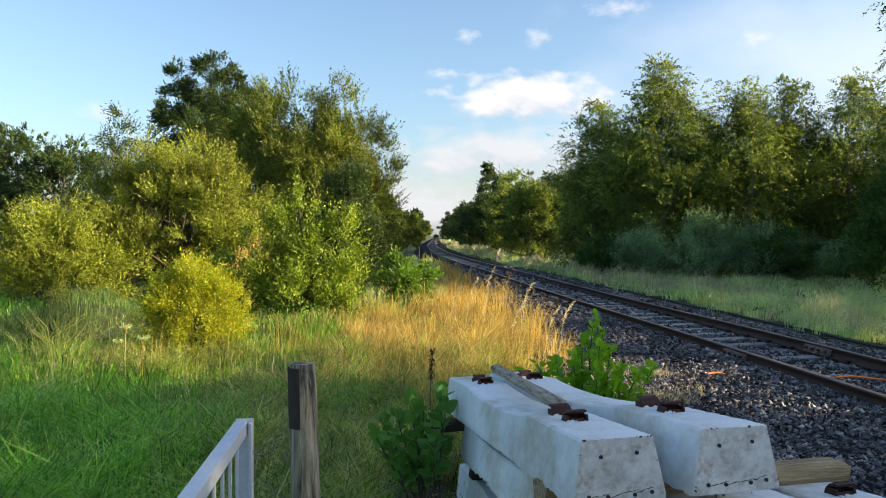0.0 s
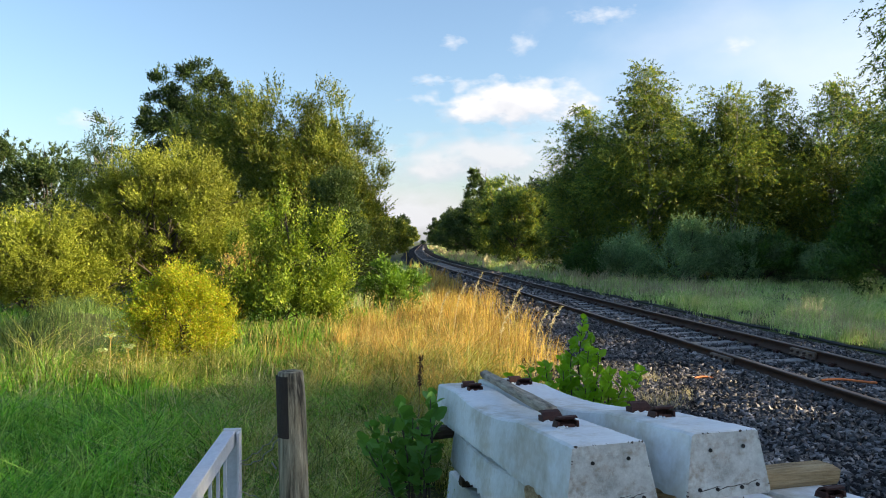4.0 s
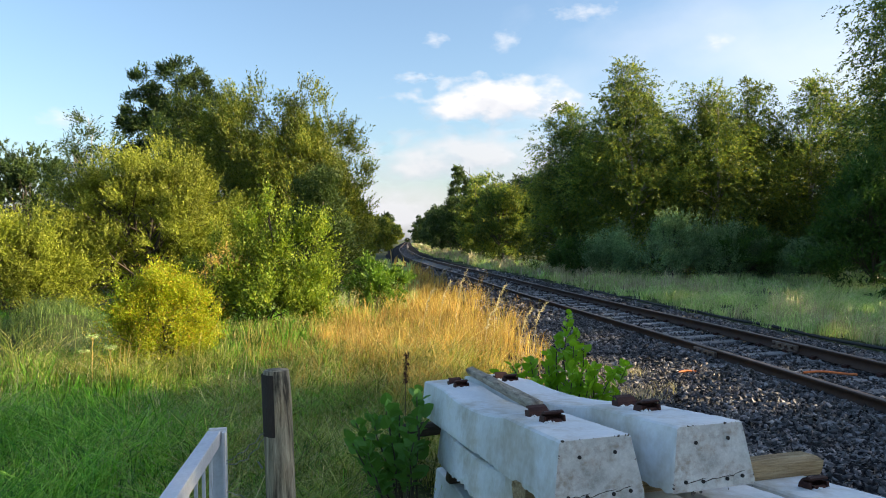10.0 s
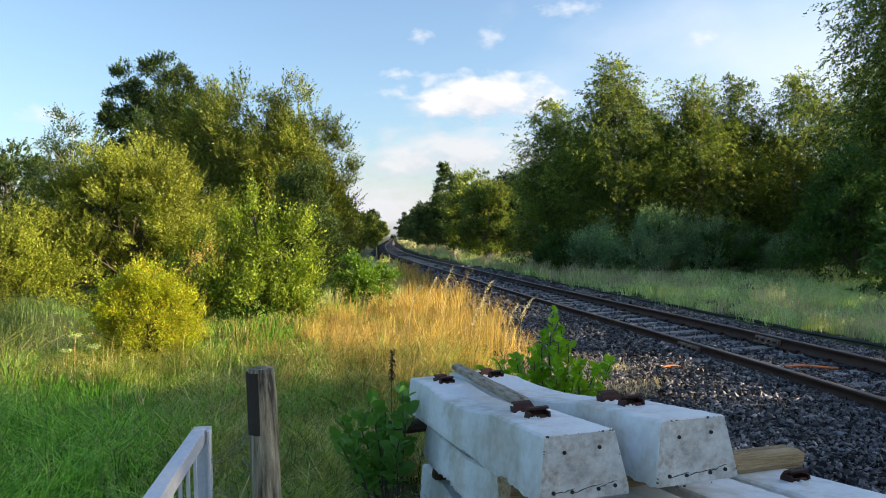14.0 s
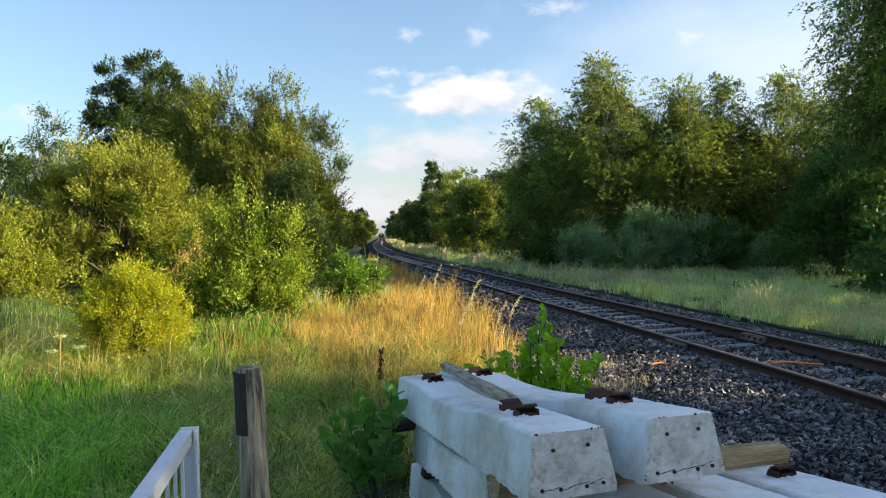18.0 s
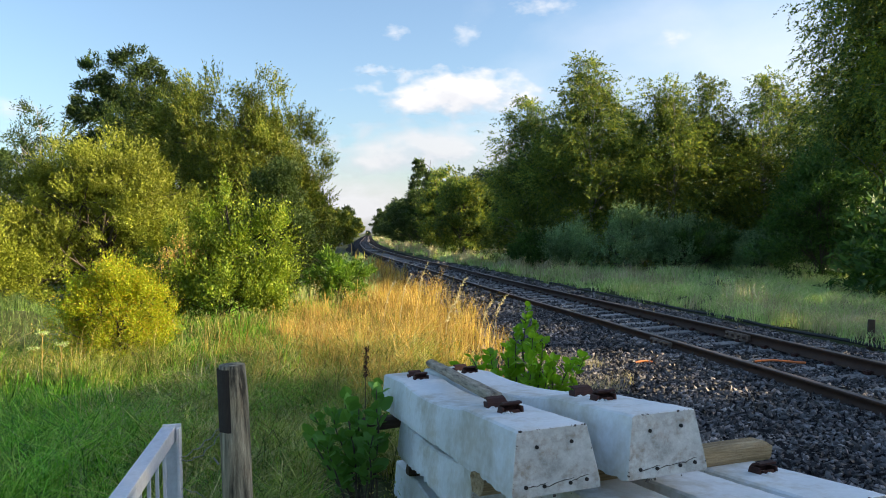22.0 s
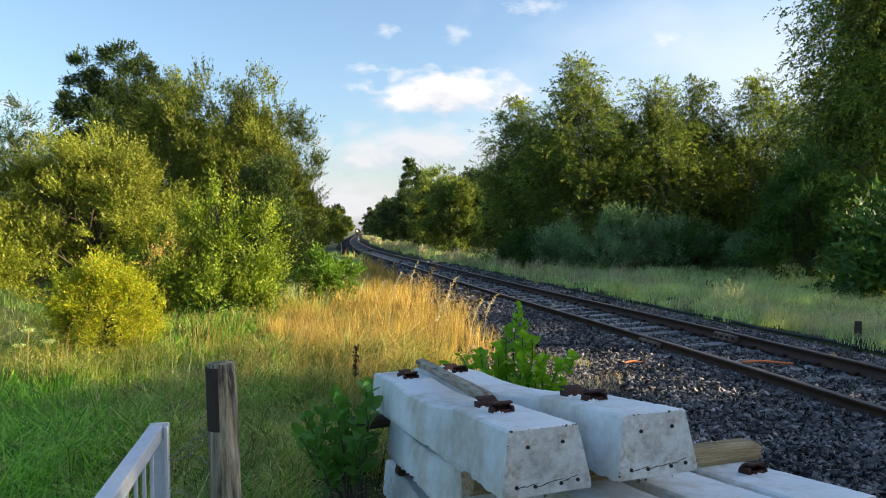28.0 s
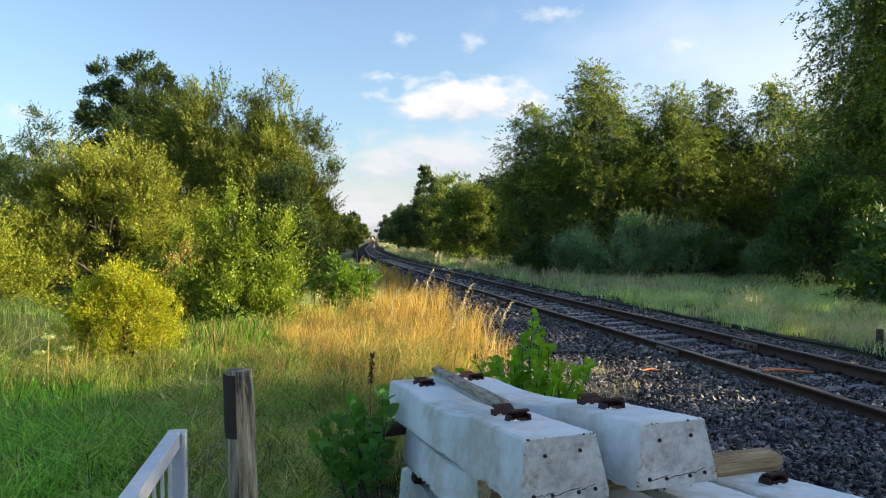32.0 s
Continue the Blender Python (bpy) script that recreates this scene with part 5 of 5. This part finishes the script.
def build_grass():
    meadow = lambda x, y: (((x + 6.3) ** 2 / 3 + (y - 12.7) ** 2 / 2.4) > 0.9) & (x < np.minimum(gold_left(y) + 0.35, -0.35)) & ~((np.abs(x + 0.62) < 0.22) & (y < 2.6)) & (x > -1.1 * y - 2)
    lay_grass("meadow_grass", "fresh green meadow grass with shaded hollows", M_GRASS, 11, [
        (-3.6, -0.5, 2.6, 4.5, 18000, 0.5, 0.008, 3), (-6.0, -0.4, 4.5, 7.5, 27000, 0.54, 0.009, 3), (-10, -0.6, 7.5, 12, 28000, 0.55, 0.011, 2),
         (-15, -1.0, 12, 19, 17000, 0.6, 0.018, 2), (-30, -10, 16, 40, 10000, 0.6, 0.04, 2)], meadow, 0.95)
    lay_grass("tussock_grass", "tussock grass on a low mound, darkened grey-green as in shade", M_TUSSOCK_SHADE, 21, [(-8.2, -4.6, 11.2, 14.4, 9000, 0.55, 0.008, 3)], lambda x, y: ((x + 6.3) ** 2 / 3 + (y - 12.7) ** 2 / 2.4) < 1.0, 1.0)
    mix = lambda x, y: (x > -2.2 - 0.35 * y) & (x < stone_left(y) + 0.1) & ~((x > -0.22) & (y > 3.0) & (y < 4.4)) & ~((x > 0.02) & (y < 4.7)) & ~((x > -0.42) & (x < 0.3) & (y > 3.6) & (y < 5.3)) & ~((np.abs(x + 0.62) < 0.18) & (y < 2.55))
    lay_grass("seeding_grass", "tangled green and straw grass with seed heads", M_GRASS_MIX, 12, [
        (-1.0, 0.25, 2.7, 4.2, 6500, 0.66, 0.0062, 3), (-1.6, 0.6, 4.2, 6.5, 12000, 0.74, 0.0065, 3), (-2.6, 1.1, 6.5, 9.5, 11000, 0.7, 0.0075, 3), (-4.5, 0.5, 9.5, 14.5, 6500, 0.66, 0.011, 2), (-5.4, -2.4, 8.6, 10.2, 2600, 0.95, 0.007, 3)], mix, 0.95, 0.22)
    lay_grass("bent_straw", "pale bent straw stems tangled in the green grass", M_PALE, 22, [(-1.3, 0.1, 2.7, 4.6, 1500, 0.62, 0.0028, 3), (-2.4, 0.4, 4.6, 7.2, 2200, 0.7, 0.0036, 3), (-5.5, -1.5, 6.8, 9.5, 900, 0.75, 0.005, 3)], mix, 1.5, 0.15)
    gold = lambda x, y: (x > gold_left(y) + 0.5 * np.sin(x * 7.0 + y * 5.0)) & (x < stone_left(y) + 0.15 + 0.3 * np.sin(y * 4.1) * np.sin(x * 6.0)) & ((x < stone_left(y) - 0.8) | (np.sin(x * 91 + y * 57) > 0.15))
    lay_grass("dry_grass", "tall golden dry grass along the ballast", M_STRAW, 13, [
        (-1.8, 1.6, 6.6, 9, 6000, 0.62, 0.006, 3), (-1.9, 2.0, 9, 12, 7500, 0.7, 0.007, 3), (-1.9, 2.1, 12, 16, 6500, 0.72, 0.009, 3), (-1.6, 2.2, 16, 26, 7000, 0.75, 0.014, 2), (-1.5, 1.5, 26, 45, 5000, 0.8, 0.028, 2), (-4, 0.0, 45, 110, 4000, 0.9, 0.07, 2)], gold, 0.4, 0.18)
    lay_grass("tall_straw", "scattered tall straw stalks with seed heads", M_STRAW, 18, [(-1.6, 1.8, 7.2, 10, 420, 1.0, 0.005, 3), (-2.2, 1.9, 10, 15, 700, 1.05, 0.007, 3), (-4.6, -2, 8.5, 12.5, 160, 1.0, 0.006, 3)], lambda x, y: x < stone_left(y) + 0.1, 0.35, 0.9)
    left_far = lambda x, y: (x < gold_left(y) + 0.2) & (x > -9)
    lay_grass("bank_grass", "green grass on the bank under the bushes", M_VERGE, 14, [(-6, 0.5, 15, 30, 5000, 0.6, 0.02, 2), (-7, 0, 30, 60, 3500, 0.6, 0.045, 2)], left_far, 0.5)
    verge = lambda x, y: (x > track_x(y) + 2.42 + 0.12 * np.sin(y * 1.7)) & (x < track_x(y) + 13 + 0.1 * y)
    lay_grass("verge_grass", "pale green verge grass beyond the track", M_VERGE, 15, [
        (6.8, 15, 7, 13, 20000, 0.5, 0.01, 3), (6.2, 17, 13, 20, 22000, 0.6, 0.013, 3), (5.5, 18, 20, 30, 13000, 0.6, 0.024, 2), (4, 12, 30, 50, 7000, 0.7, 0.04, 2), (0.5, 9, 50, 110, 6000, 0.8, 0.09, 2), (-2, 6, 110, 260, 3000, 0.9, 0.2, 2)], verge, 1.15, 0.0)
    straw = lambda x, y: (x > track_x(y) + 2.6) & (x < track_x(y) + 5.5) & ((np.sin(x * 0.8 + y * 0.55 + 0.3) > 0.0) | (y > 30))
    lay_grass("verge_straw", "bleached pale dry grass patches on the verge", M_PALE, 16, [(6.8, 12, 9, 16, 6500, 0.72, 0.008, 2), (6, 11, 16, 28, 6500, 0.8, 0.013, 2), (3, 8, 28, 50, 4500, 0.8, 0.03, 2), (0, 6, 50, 100, 3500, 0.9, 0.07, 2), (-1, 5, 100, 250, 2500, 0.9, 0.16, 2)], straw, 0.4, 0.2)
    patch = lambda x, y: ((x - 8.3) ** 2 / 0.5 + (y - 11.4) ** 2 / 1.3 < 1.0) & (x > track_x(y) + 2.55)
    lay_grass("verge_straw", "pinkish dry grass clump on the verge edge", M_PALE, 23, [(7.4, 9.2, 10.0, 12.8, 3000, 0.62, 0.007, 3)], patch, 0.6, 0.3)
    weeds = lambda x, y: (x > stone_left(y) - 0.2) & (x < stone_left(y) + 1.9 - 0.25 * np.abs(y - 8.3))
    lay_grass("ballast_straw", "withered straw stalks lying in the stones", M_PALE, 17, [(0.9, 3.4, 5, 10, 3000, 0.24, 0.004, 2), (1.2, 3.4, 9, 13, 900, 0.25, 0.006, 2)], weeds, 1.3)


def grass_stalk(name, base, tip, label, seed):
    rng = np.random.default_rng(seed)
    pts, rad = limb(rng, base, tip, 0.004, 0.002, 0.05, 9)
    pts[-3:, 0] += np.array([0.01, 0.04, 0.1])
    th = thing(name, label, "grass stalk", "tall stalks by the ballast")
    v, t = tubes([(pts, rad)], 4)
    meshed("stalk", tri_mesh("stalk", v, t), M_PALE, th)
    n = 60
    f = rng.random(n)
    i = 5 + f * 3
    p = pts[np.floor(i).astype(int)] + (pts[np.minimum(8, np.floor(i).astype(int) + 1)] - pts[np.floor(i).astype(int)]) * (i % 1)[:, None]
    v, t = leaf_quads(p, unit(rng.normal(size=(n, 3)) * 0.5 + np.array([0.4, 0, 0.6])), unit(rng.normal(size=(n, 3))), np.full(n, 0.05), np.full(n, 0.014))
    meshed("seed_head", tri_mesh("seed_head", v, t), M_PALE, th)


def dock_plant(base, h, seed):
    """A withered dock: one upright stem and a dense brown spike of seeds."""
    rng = np.random.default_rng(seed)
    th = thing("dock_plant", "withered dock with a dark brown seed spike", "plant", "dock plants in the grass", Matrix.Translation(base))
    pts, rad = limb(rng, (0, 0, 0), (0.03, 0, h), 0.004, 0.0015, 0.05, 8)
    v, t = tubes([(pts, rad)], 5)
    meshed("stem", tri_mesh("stem", v, t), M_BARK, th)
    n = 260
    f = 0.66 + 0.34 * rng.random(n)
    p = np.stack([np.interp(f, np.linspace(0, 1, 8), pts[:, k]) for k in range(3)], -1) + rng.normal(size=(n, 3)) * np.array([0.012, 0.012, 0.006])
    v, t = leaf_quads(p, unit(rng.normal(size=(n, 3)) + np.array([0, 0, 0.6])), unit(rng.normal(size=(n, 3))), np.full(n, 0.018), np.full(n, 0.012))
    meshed("seed_spike", tri_mesh("seed_spike", v, t), M_CAST, th, "dark brown seed spike")


def seed_umbel(base, h, seed):
    """A dry hogweed head: a stem with spreading rays and pale seeds."""
    rng = np.random.default_rng(seed)
    th = thing("hogweed_head", "pale dry hogweed seed head in the meadow", "plant", "hogweed heads in the meadow", Matrix.Translation(base))
    pts, rad = limb(rng, (0, 0, 0), (0.02, 0, h), 0.005, 0.003, 0.05, 6)
    lines = [(pts, rad)]
    tips = []
    for k in range(14):
        a = k * 2.399
        e = pts[-1] + np.array([0.05 * math.cos(a), 0.05 * math.sin(a), 0.05 + 0.01 * rng.random()])
        lines.append((np.stack([pts[-1], (pts[-1] + e) / 2 + np.array([0, 0, 0.006]), e]), np.array([0.0015, 0.0012, 0.001])))
        tips.append(e)
    v, t = tubes(lines, 4)
    meshed("stem", tri_mesh("stem", v, t), M_STRAW, th)
    q = np.repeat(np.array(tips), 8, 0) + rng.normal(size=(112, 3)) * 0.012
    v, t = leaf_quads(q, unit(rng.normal(size=q.shape)), unit(rng.normal(size=q.shape)), np.full(112, 0.016), np.full(112, 0.012))
    meshed("seeds", tri_mesh("seeds", v, t), M_VERGE, th)


def build_small_things():
    for k, (x, y, z) in enumerate(((0.75, 11.5, 1.12), (1.25, 10.5, 0.95), (1.55, 10.0, 0.62), (1.8, 10.2, 0.68), (1.0, 9.6, 0.7), (0.5, 12, 0.9), (0.2, 11.2, 0.85))):
        grass_stalk("grass_stalk", (x - 0.15, y, -0.25), (x, y, z), "tall dry grass stalk with feathery seed head", 300 + k)
    dock_plant((-0.12, 6.1, -0.22), 0.86, 401)
    for k, (x, y, z) in enumerate(((-4.05, 9.0, 0.42), (-3.75, 8.8, 0.3), (-4.25, 9.2, 0.2))):
        seed_umbel((x, y, -0.22), z + 0.22, 420 + k)
    # cable along the far edge of the stone
    ys = np.arange(6.0, 30, 0.5)
    pts = np.stack([track_x(ys) + 2.42 + 0.02 * np.sin(ys * 0.9), ys, -0.25 + 0.012 * np.sin(ys * 1.9)], -1)
    v, t = tubes([(pts, np.full(len(ys), 0.03))], 8)
    tagged(meshed("trackside_cable", tri_mesh("trackside_cable", v, t), M_CABLE, smooth=True), "black cable along the edge of the ballast", "cable")
    for (x0, y0), (x1, y1), z, nm in (((3.46, 9.25), (3.78, 9.28), -0.19, "short orange plastic strip on the stones"), ((4.98, 8.95), (5.6, 8.8), -0.17, "orange plastic pipe lying between the rails")):
        t = np.linspace(0, 1, 8)
        pts = np.stack([x0 + (x1 - x0) * t, y0 + (y1 - y0) * t + 0.04 * np.sin(t * 3), z + 0.012 * np.sin(t * 5)], -1)
        v, tr = tubes([(pts, np.full(8, 0.016))], 6)
        tagged(meshed("orange_pipe", tri_mesh("orange_pipe", v, tr), M_ORANGE, smooth=True), nm, "pipe", "orange pipe pieces")
    for k, (x, y, h) in enumerate(((7.75, 10.5, 0.32), (7.75, 9.75, 0.28))):
        bm = bmesh.new()
        rod(bm, (0, 0, -0.3), (0.03, 0, h), 0.06, 0.055, 10)
        bmesh.ops.bevel(bm, geom=[e for e in bm.edges], offset=0.006, segments=1, affect="EDGES")
        ob = part("marker_stump", bm, M_TIMBER_DARK)
        ob.matrix_basis = pose(x, y, -0.2)
        tagged(ob, "short dark wooden stump in the verge grass", "stump", "stumps in the verge")


# ---- clouds ----
def cloud(name, px, py, w, h, dist, seed, strength, edge, tone, label):
    """A far bank of cloud: a sheet with a ragged, thinning rim, square to the line of sight."""
    m, nt, b = fresh(name + "_mist")
    tc = nt.nodes.new("ShaderNodeTexCoord").outputs["Object"]
    mp = nt.nodes.new("ShaderNodeMapping")
    mp.inputs["Scale"].default_value = (2.0 / w, 2.0 / h, 1)
    nt.links.new(tc, mp.inputs[0])
    ln = nt.nodes.new("ShaderNodeVectorMath")
    ln.operation = "LENGTH"
    nt.links.new(mp.outputs[0], ln.inputs[0])
    ns = nt.nodes.new("ShaderNodeTexNoise")
    ns.noise_dimensions = "4D"
    ns.inputs["W"].default_value = seed
    ns.inputs["Scale"].default_value, ns.inputs["Detail"].default_value, ns.inputs["Roughness"].default_value = 3.6 / h, 5.0, 0.52
    st = nt.nodes.new("ShaderNodeMapping")
    st.inputs["Scale"].default_value = (0.55, 1, 1)
    nt.links.new(tc, st.inputs[0])
    nt.links.new(st.outputs[0], ns.inputs["Vector"])
    ma = nt.nodes.new("ShaderNodeMath")
    ma.operation = "MULTIPLY_ADD"
    nt.links.new(ns.outputs["Fac"], ma.inputs[0])
    ma.inputs[1].default_value = 1.7
    su = nt.nodes.new("ShaderNodeMath")
    su.operation = "SUBTRACT"
    su.inputs[0].default_value = 0.1
    nt.links.new(ln.outputs["Value"], su.inputs[1])
    nt.links.new(su.outputs[0], ma.inputs[2])
    alpha = ramp_to(nt, ma.outputs[0], [(0, 0, 0), (1, 1, 1)], [0.12, 0.12 + edge])
    sep = nt.nodes.new("ShaderNodeSeparateXYZ")
    nt.links.new(mp.outputs[0], sep.inputs[0])
    sh = nt.nodes.new("ShaderNodeMath")
    sh.operation = "MULTIPLY_ADD"
    sh.inputs[1].default_value, sh.inputs[2].default_value = 0.5, 0.3
    nt.links.new(sep.outputs["Y"], sh.inputs[0])
    ad = nt.nodes.new("ShaderNodeMath")
    ad.operation = "ADD"
    nt.links.new(sh.outputs[0], ad.inputs[0])
    nt.links.new(ns.outputs["Fac"], ad.inputs[1])
    # lit top and grey base are painted in: paler towards the upper edge
    col = ramp_to(nt, ad.outputs[0], [tone[0], tone[1]], [0.35, 0.85])
    # the sheet glows by itself in place of sunlight on cloud
    em = nt.nodes.new("ShaderNodeEmission")
    nt.links.new(col, em.inputs[0])
    em.inputs[1].default_value = strength * 0.44
    tp = nt.nodes.new("ShaderNodeBsdfTransparent")
    mx = nt.nodes.new("ShaderNodeMixShader")
    al = nt.nodes.new("ShaderNodeMath")
    al.operation = "MULTIPLY"
    nt.links.new(alpha, al.inputs[0])
    al.inputs[1].default_value = tone[2]
    nt.links.new(al.outputs[0], mx.inputs[0])
    nt.links.new(tp.outputs[0], mx.inputs[1])
    nt.links.new(em.outputs[0], mx.inputs[2])
    nt.links.new(mx.outputs[0], nt.nodes["Material Output"].inputs[0])
    bm = bmesh.new()
    bmesh.ops.create_grid(bm, x_segments=8, y_segments=4, size=0.5)
    bmesh.ops.scale(bm, vec=(w * 1.3, h * 1.3, 1), verts=bm.verts)
    ob = part(name, bm, m)
    eye = Vector((0, 0, 1.62))
    place = eye + Vector(((px - 784) / 1254.6, 1, (418 - py) / 1254.6)) * dist
    ob.matrix_basis = look(place, eye) @ pose(0, 0, 0, 0, 180, 0)
    ob.visible_shadow = False
    return tagged(ob, label, "cloud", kind="structure")


def build_clouds():
    d = 3000.0
    s = d / 1254.6
    white = ((0.62, 0.64, 0.72), (0.94, 0.92, 0.92), 0.95)
    grey = ((0.56, 0.6, 0.7), (0.86, 0.84, 0.86), 0.8)
    cloud("backdrop_cloud", 938, 174, 400 * s, 110 * s, d, 3.1, 1.0, 0.45, white, "bright white cumulus bank over the line")
    cloud("backdrop_cloud", 880, 275, 560 * s, 130 * s, d + 100, 7.7, 0.95, 0.6, grey, "pale grey layer of cloud near the horizon")
    cloud("backdrop_cloud", 700, 380, 3000 * s, 270 * s, d + 200, 9.2, 1.0, 0.9, ((0.6, 0.64, 0.72), (0.78, 0.78, 0.82), 0.9), "thin haze of cloud along the horizon")
    cloud("backdrop_cloud", 1450, 150, 1500 * s, 640 * s, d + 300, 21.3, 1.0, 1.6, ((0.8, 0.86, 0.95), (0.92, 0.95, 1.0), 0.5), "thin bright veil of high cloud")
    wisp = ((0.75, 0.78, 0.85), (0.93, 0.93, 0.95), 0.5)
    for k, (x, y, w, h) in enumerate(((948, 70, 70, 50), (1090, 18, 150, 40), (1330, 72, 80, 45), (826, 66, 60, 35), (785, 132, 90, 26), (180, 200, 120, 50))):
        cloud("backdrop_cloud", x, y, w * s, h * s, d + 20 * k, 11.0 + k, 1.0, 0.8, wisp, "small thin wisp of cloud")


# ---- train ----
def train_car(front, label):
    th = thing("railcar", label, "train", "cars of the train")
    yellow = solid_material("train_yellow", [(0.2, 0.12, 0.02), (0.28, 0.17, 0.03)], 3, 20, 0.45, bump=0.0)
    blue = solid_material("train_paint", [(0.06, 0.07, 0.1), (0.09, 0.1, 0.14)], 3, 20, 0.4, bump=0.0)
    glass = solid_material("cab_glass", [(0.01, 0.012, 0.015), (0.02, 0.022, 0.025)], 3, 20, 0.1, bump=0.0)
    roof = solid_material("train_roof", [(0.12, 0.12, 0.12), (0.18, 0.18, 0.18)], 3, 20, 0.7, bump=0.0)
    lamp = glow_material("headlight_glow", (1.0, 0.6, 0.26), 6.0)
    bm = bmesh.new()
    box(bm, 2.7, 20.0, 2.35, Matrix.Translation((0, 10.2, 2.1)), 0.18)
    part("body", bm, blue, th)
    bm = bmesh.new()
    box(bm, 2.5, 19.6, 0.5, Matrix.Translation((0, 10.2, 3.45)), 0.22)
    part("roof", bm, roof, th)
    for y in (3.0, 17.4):
        bm = bmesh.new()
        box(bm, 2.2, 3.2, 0.5, Matrix.Translation((0, y, 0.62)), 0.05)
        bg = part("bogie", bm, roof, th)
        for dy in (-1.2, 1.2):
            for sx in (-0.75, 0.75):
                bm = bmesh.new()
                rod(bm, (sx - 0.06, y + dy, 0.43), (sx + 0.06, y + dy, 0.43), 0.43, n=16)
                part("wheel", bm, M_RAIL, bg)
    for i in range(8):
        for sx in (-1, 1):
            bm = bmesh.new()
            box(bm, 0.03, 1.4, 0.8, Matrix.Translation((sx * 1.355, 2.8 + i * 2.1, 2.45)), 0.005)
            part("window", bm, glass, th)
    if front:
        bm = bmesh.new()
        box(bm, 2.6, 0.25, 1.15, Matrix.Translation((0, 0.12, 1.5)), 0.08)
        part("cab_front", bm, yellow, th, "yellow cab front")
        for sx in (-0.72, 0.72):
            bm = bmesh.new()
            box(bm, 0.95, 0.06, 0.8, Matrix.Translation((sx, 0.17, 2.55)), 0.02)
            part("windscreen", bm, glass, th)
        for sx, z, r in ((-0.85, 1.35, 0.1), (0.85, 1.35, 0.1), (0.0, 2.3, 0.36)):
            bm = bmesh.new()
            rod(bm, (sx, -0.1, z), (sx, 0.05, z), r, n=16)
            part("headlight", bm, lamp, th, "bright warm headlight")
        bm = bmesh.new()
        box(bm, 2.3, 0.12, 0.5, Matrix.Translation((0, 0.1, 0.62)), 0.04)
        rod(bm, (0, -0.35, 0.95), (0, 0.1, 0.95), 0.14, n=10)
        part("coupler", bm, roof, th)
    return th


def build_train():
    cars = [train_car(True, "approaching railcar with dull yellow front and bright headlight"), train_car(False, "dark railcar coupled behind the leading car")]
    return cars


def motions():
    lead = ((0.0, 760.0), (6.0, 690.0), (13.0, 605.0), (20.0, 515.0), (26.0, 440.0), (32.0, 370.0))
    for k, car in enumerate(CARS):
        walk(car, [(t, track_pose(y + 21.0 * k, 0, RAIL_TOP)) for t, y in lead])


build_ground()
build_ballast()
build_track()
build_stack()
build_post()
build_gate()
build_saplings()
build_left_side()
build_right_side()
build_small_things()
build_clouds()
CARS = build_train()
build_grass()
motions()
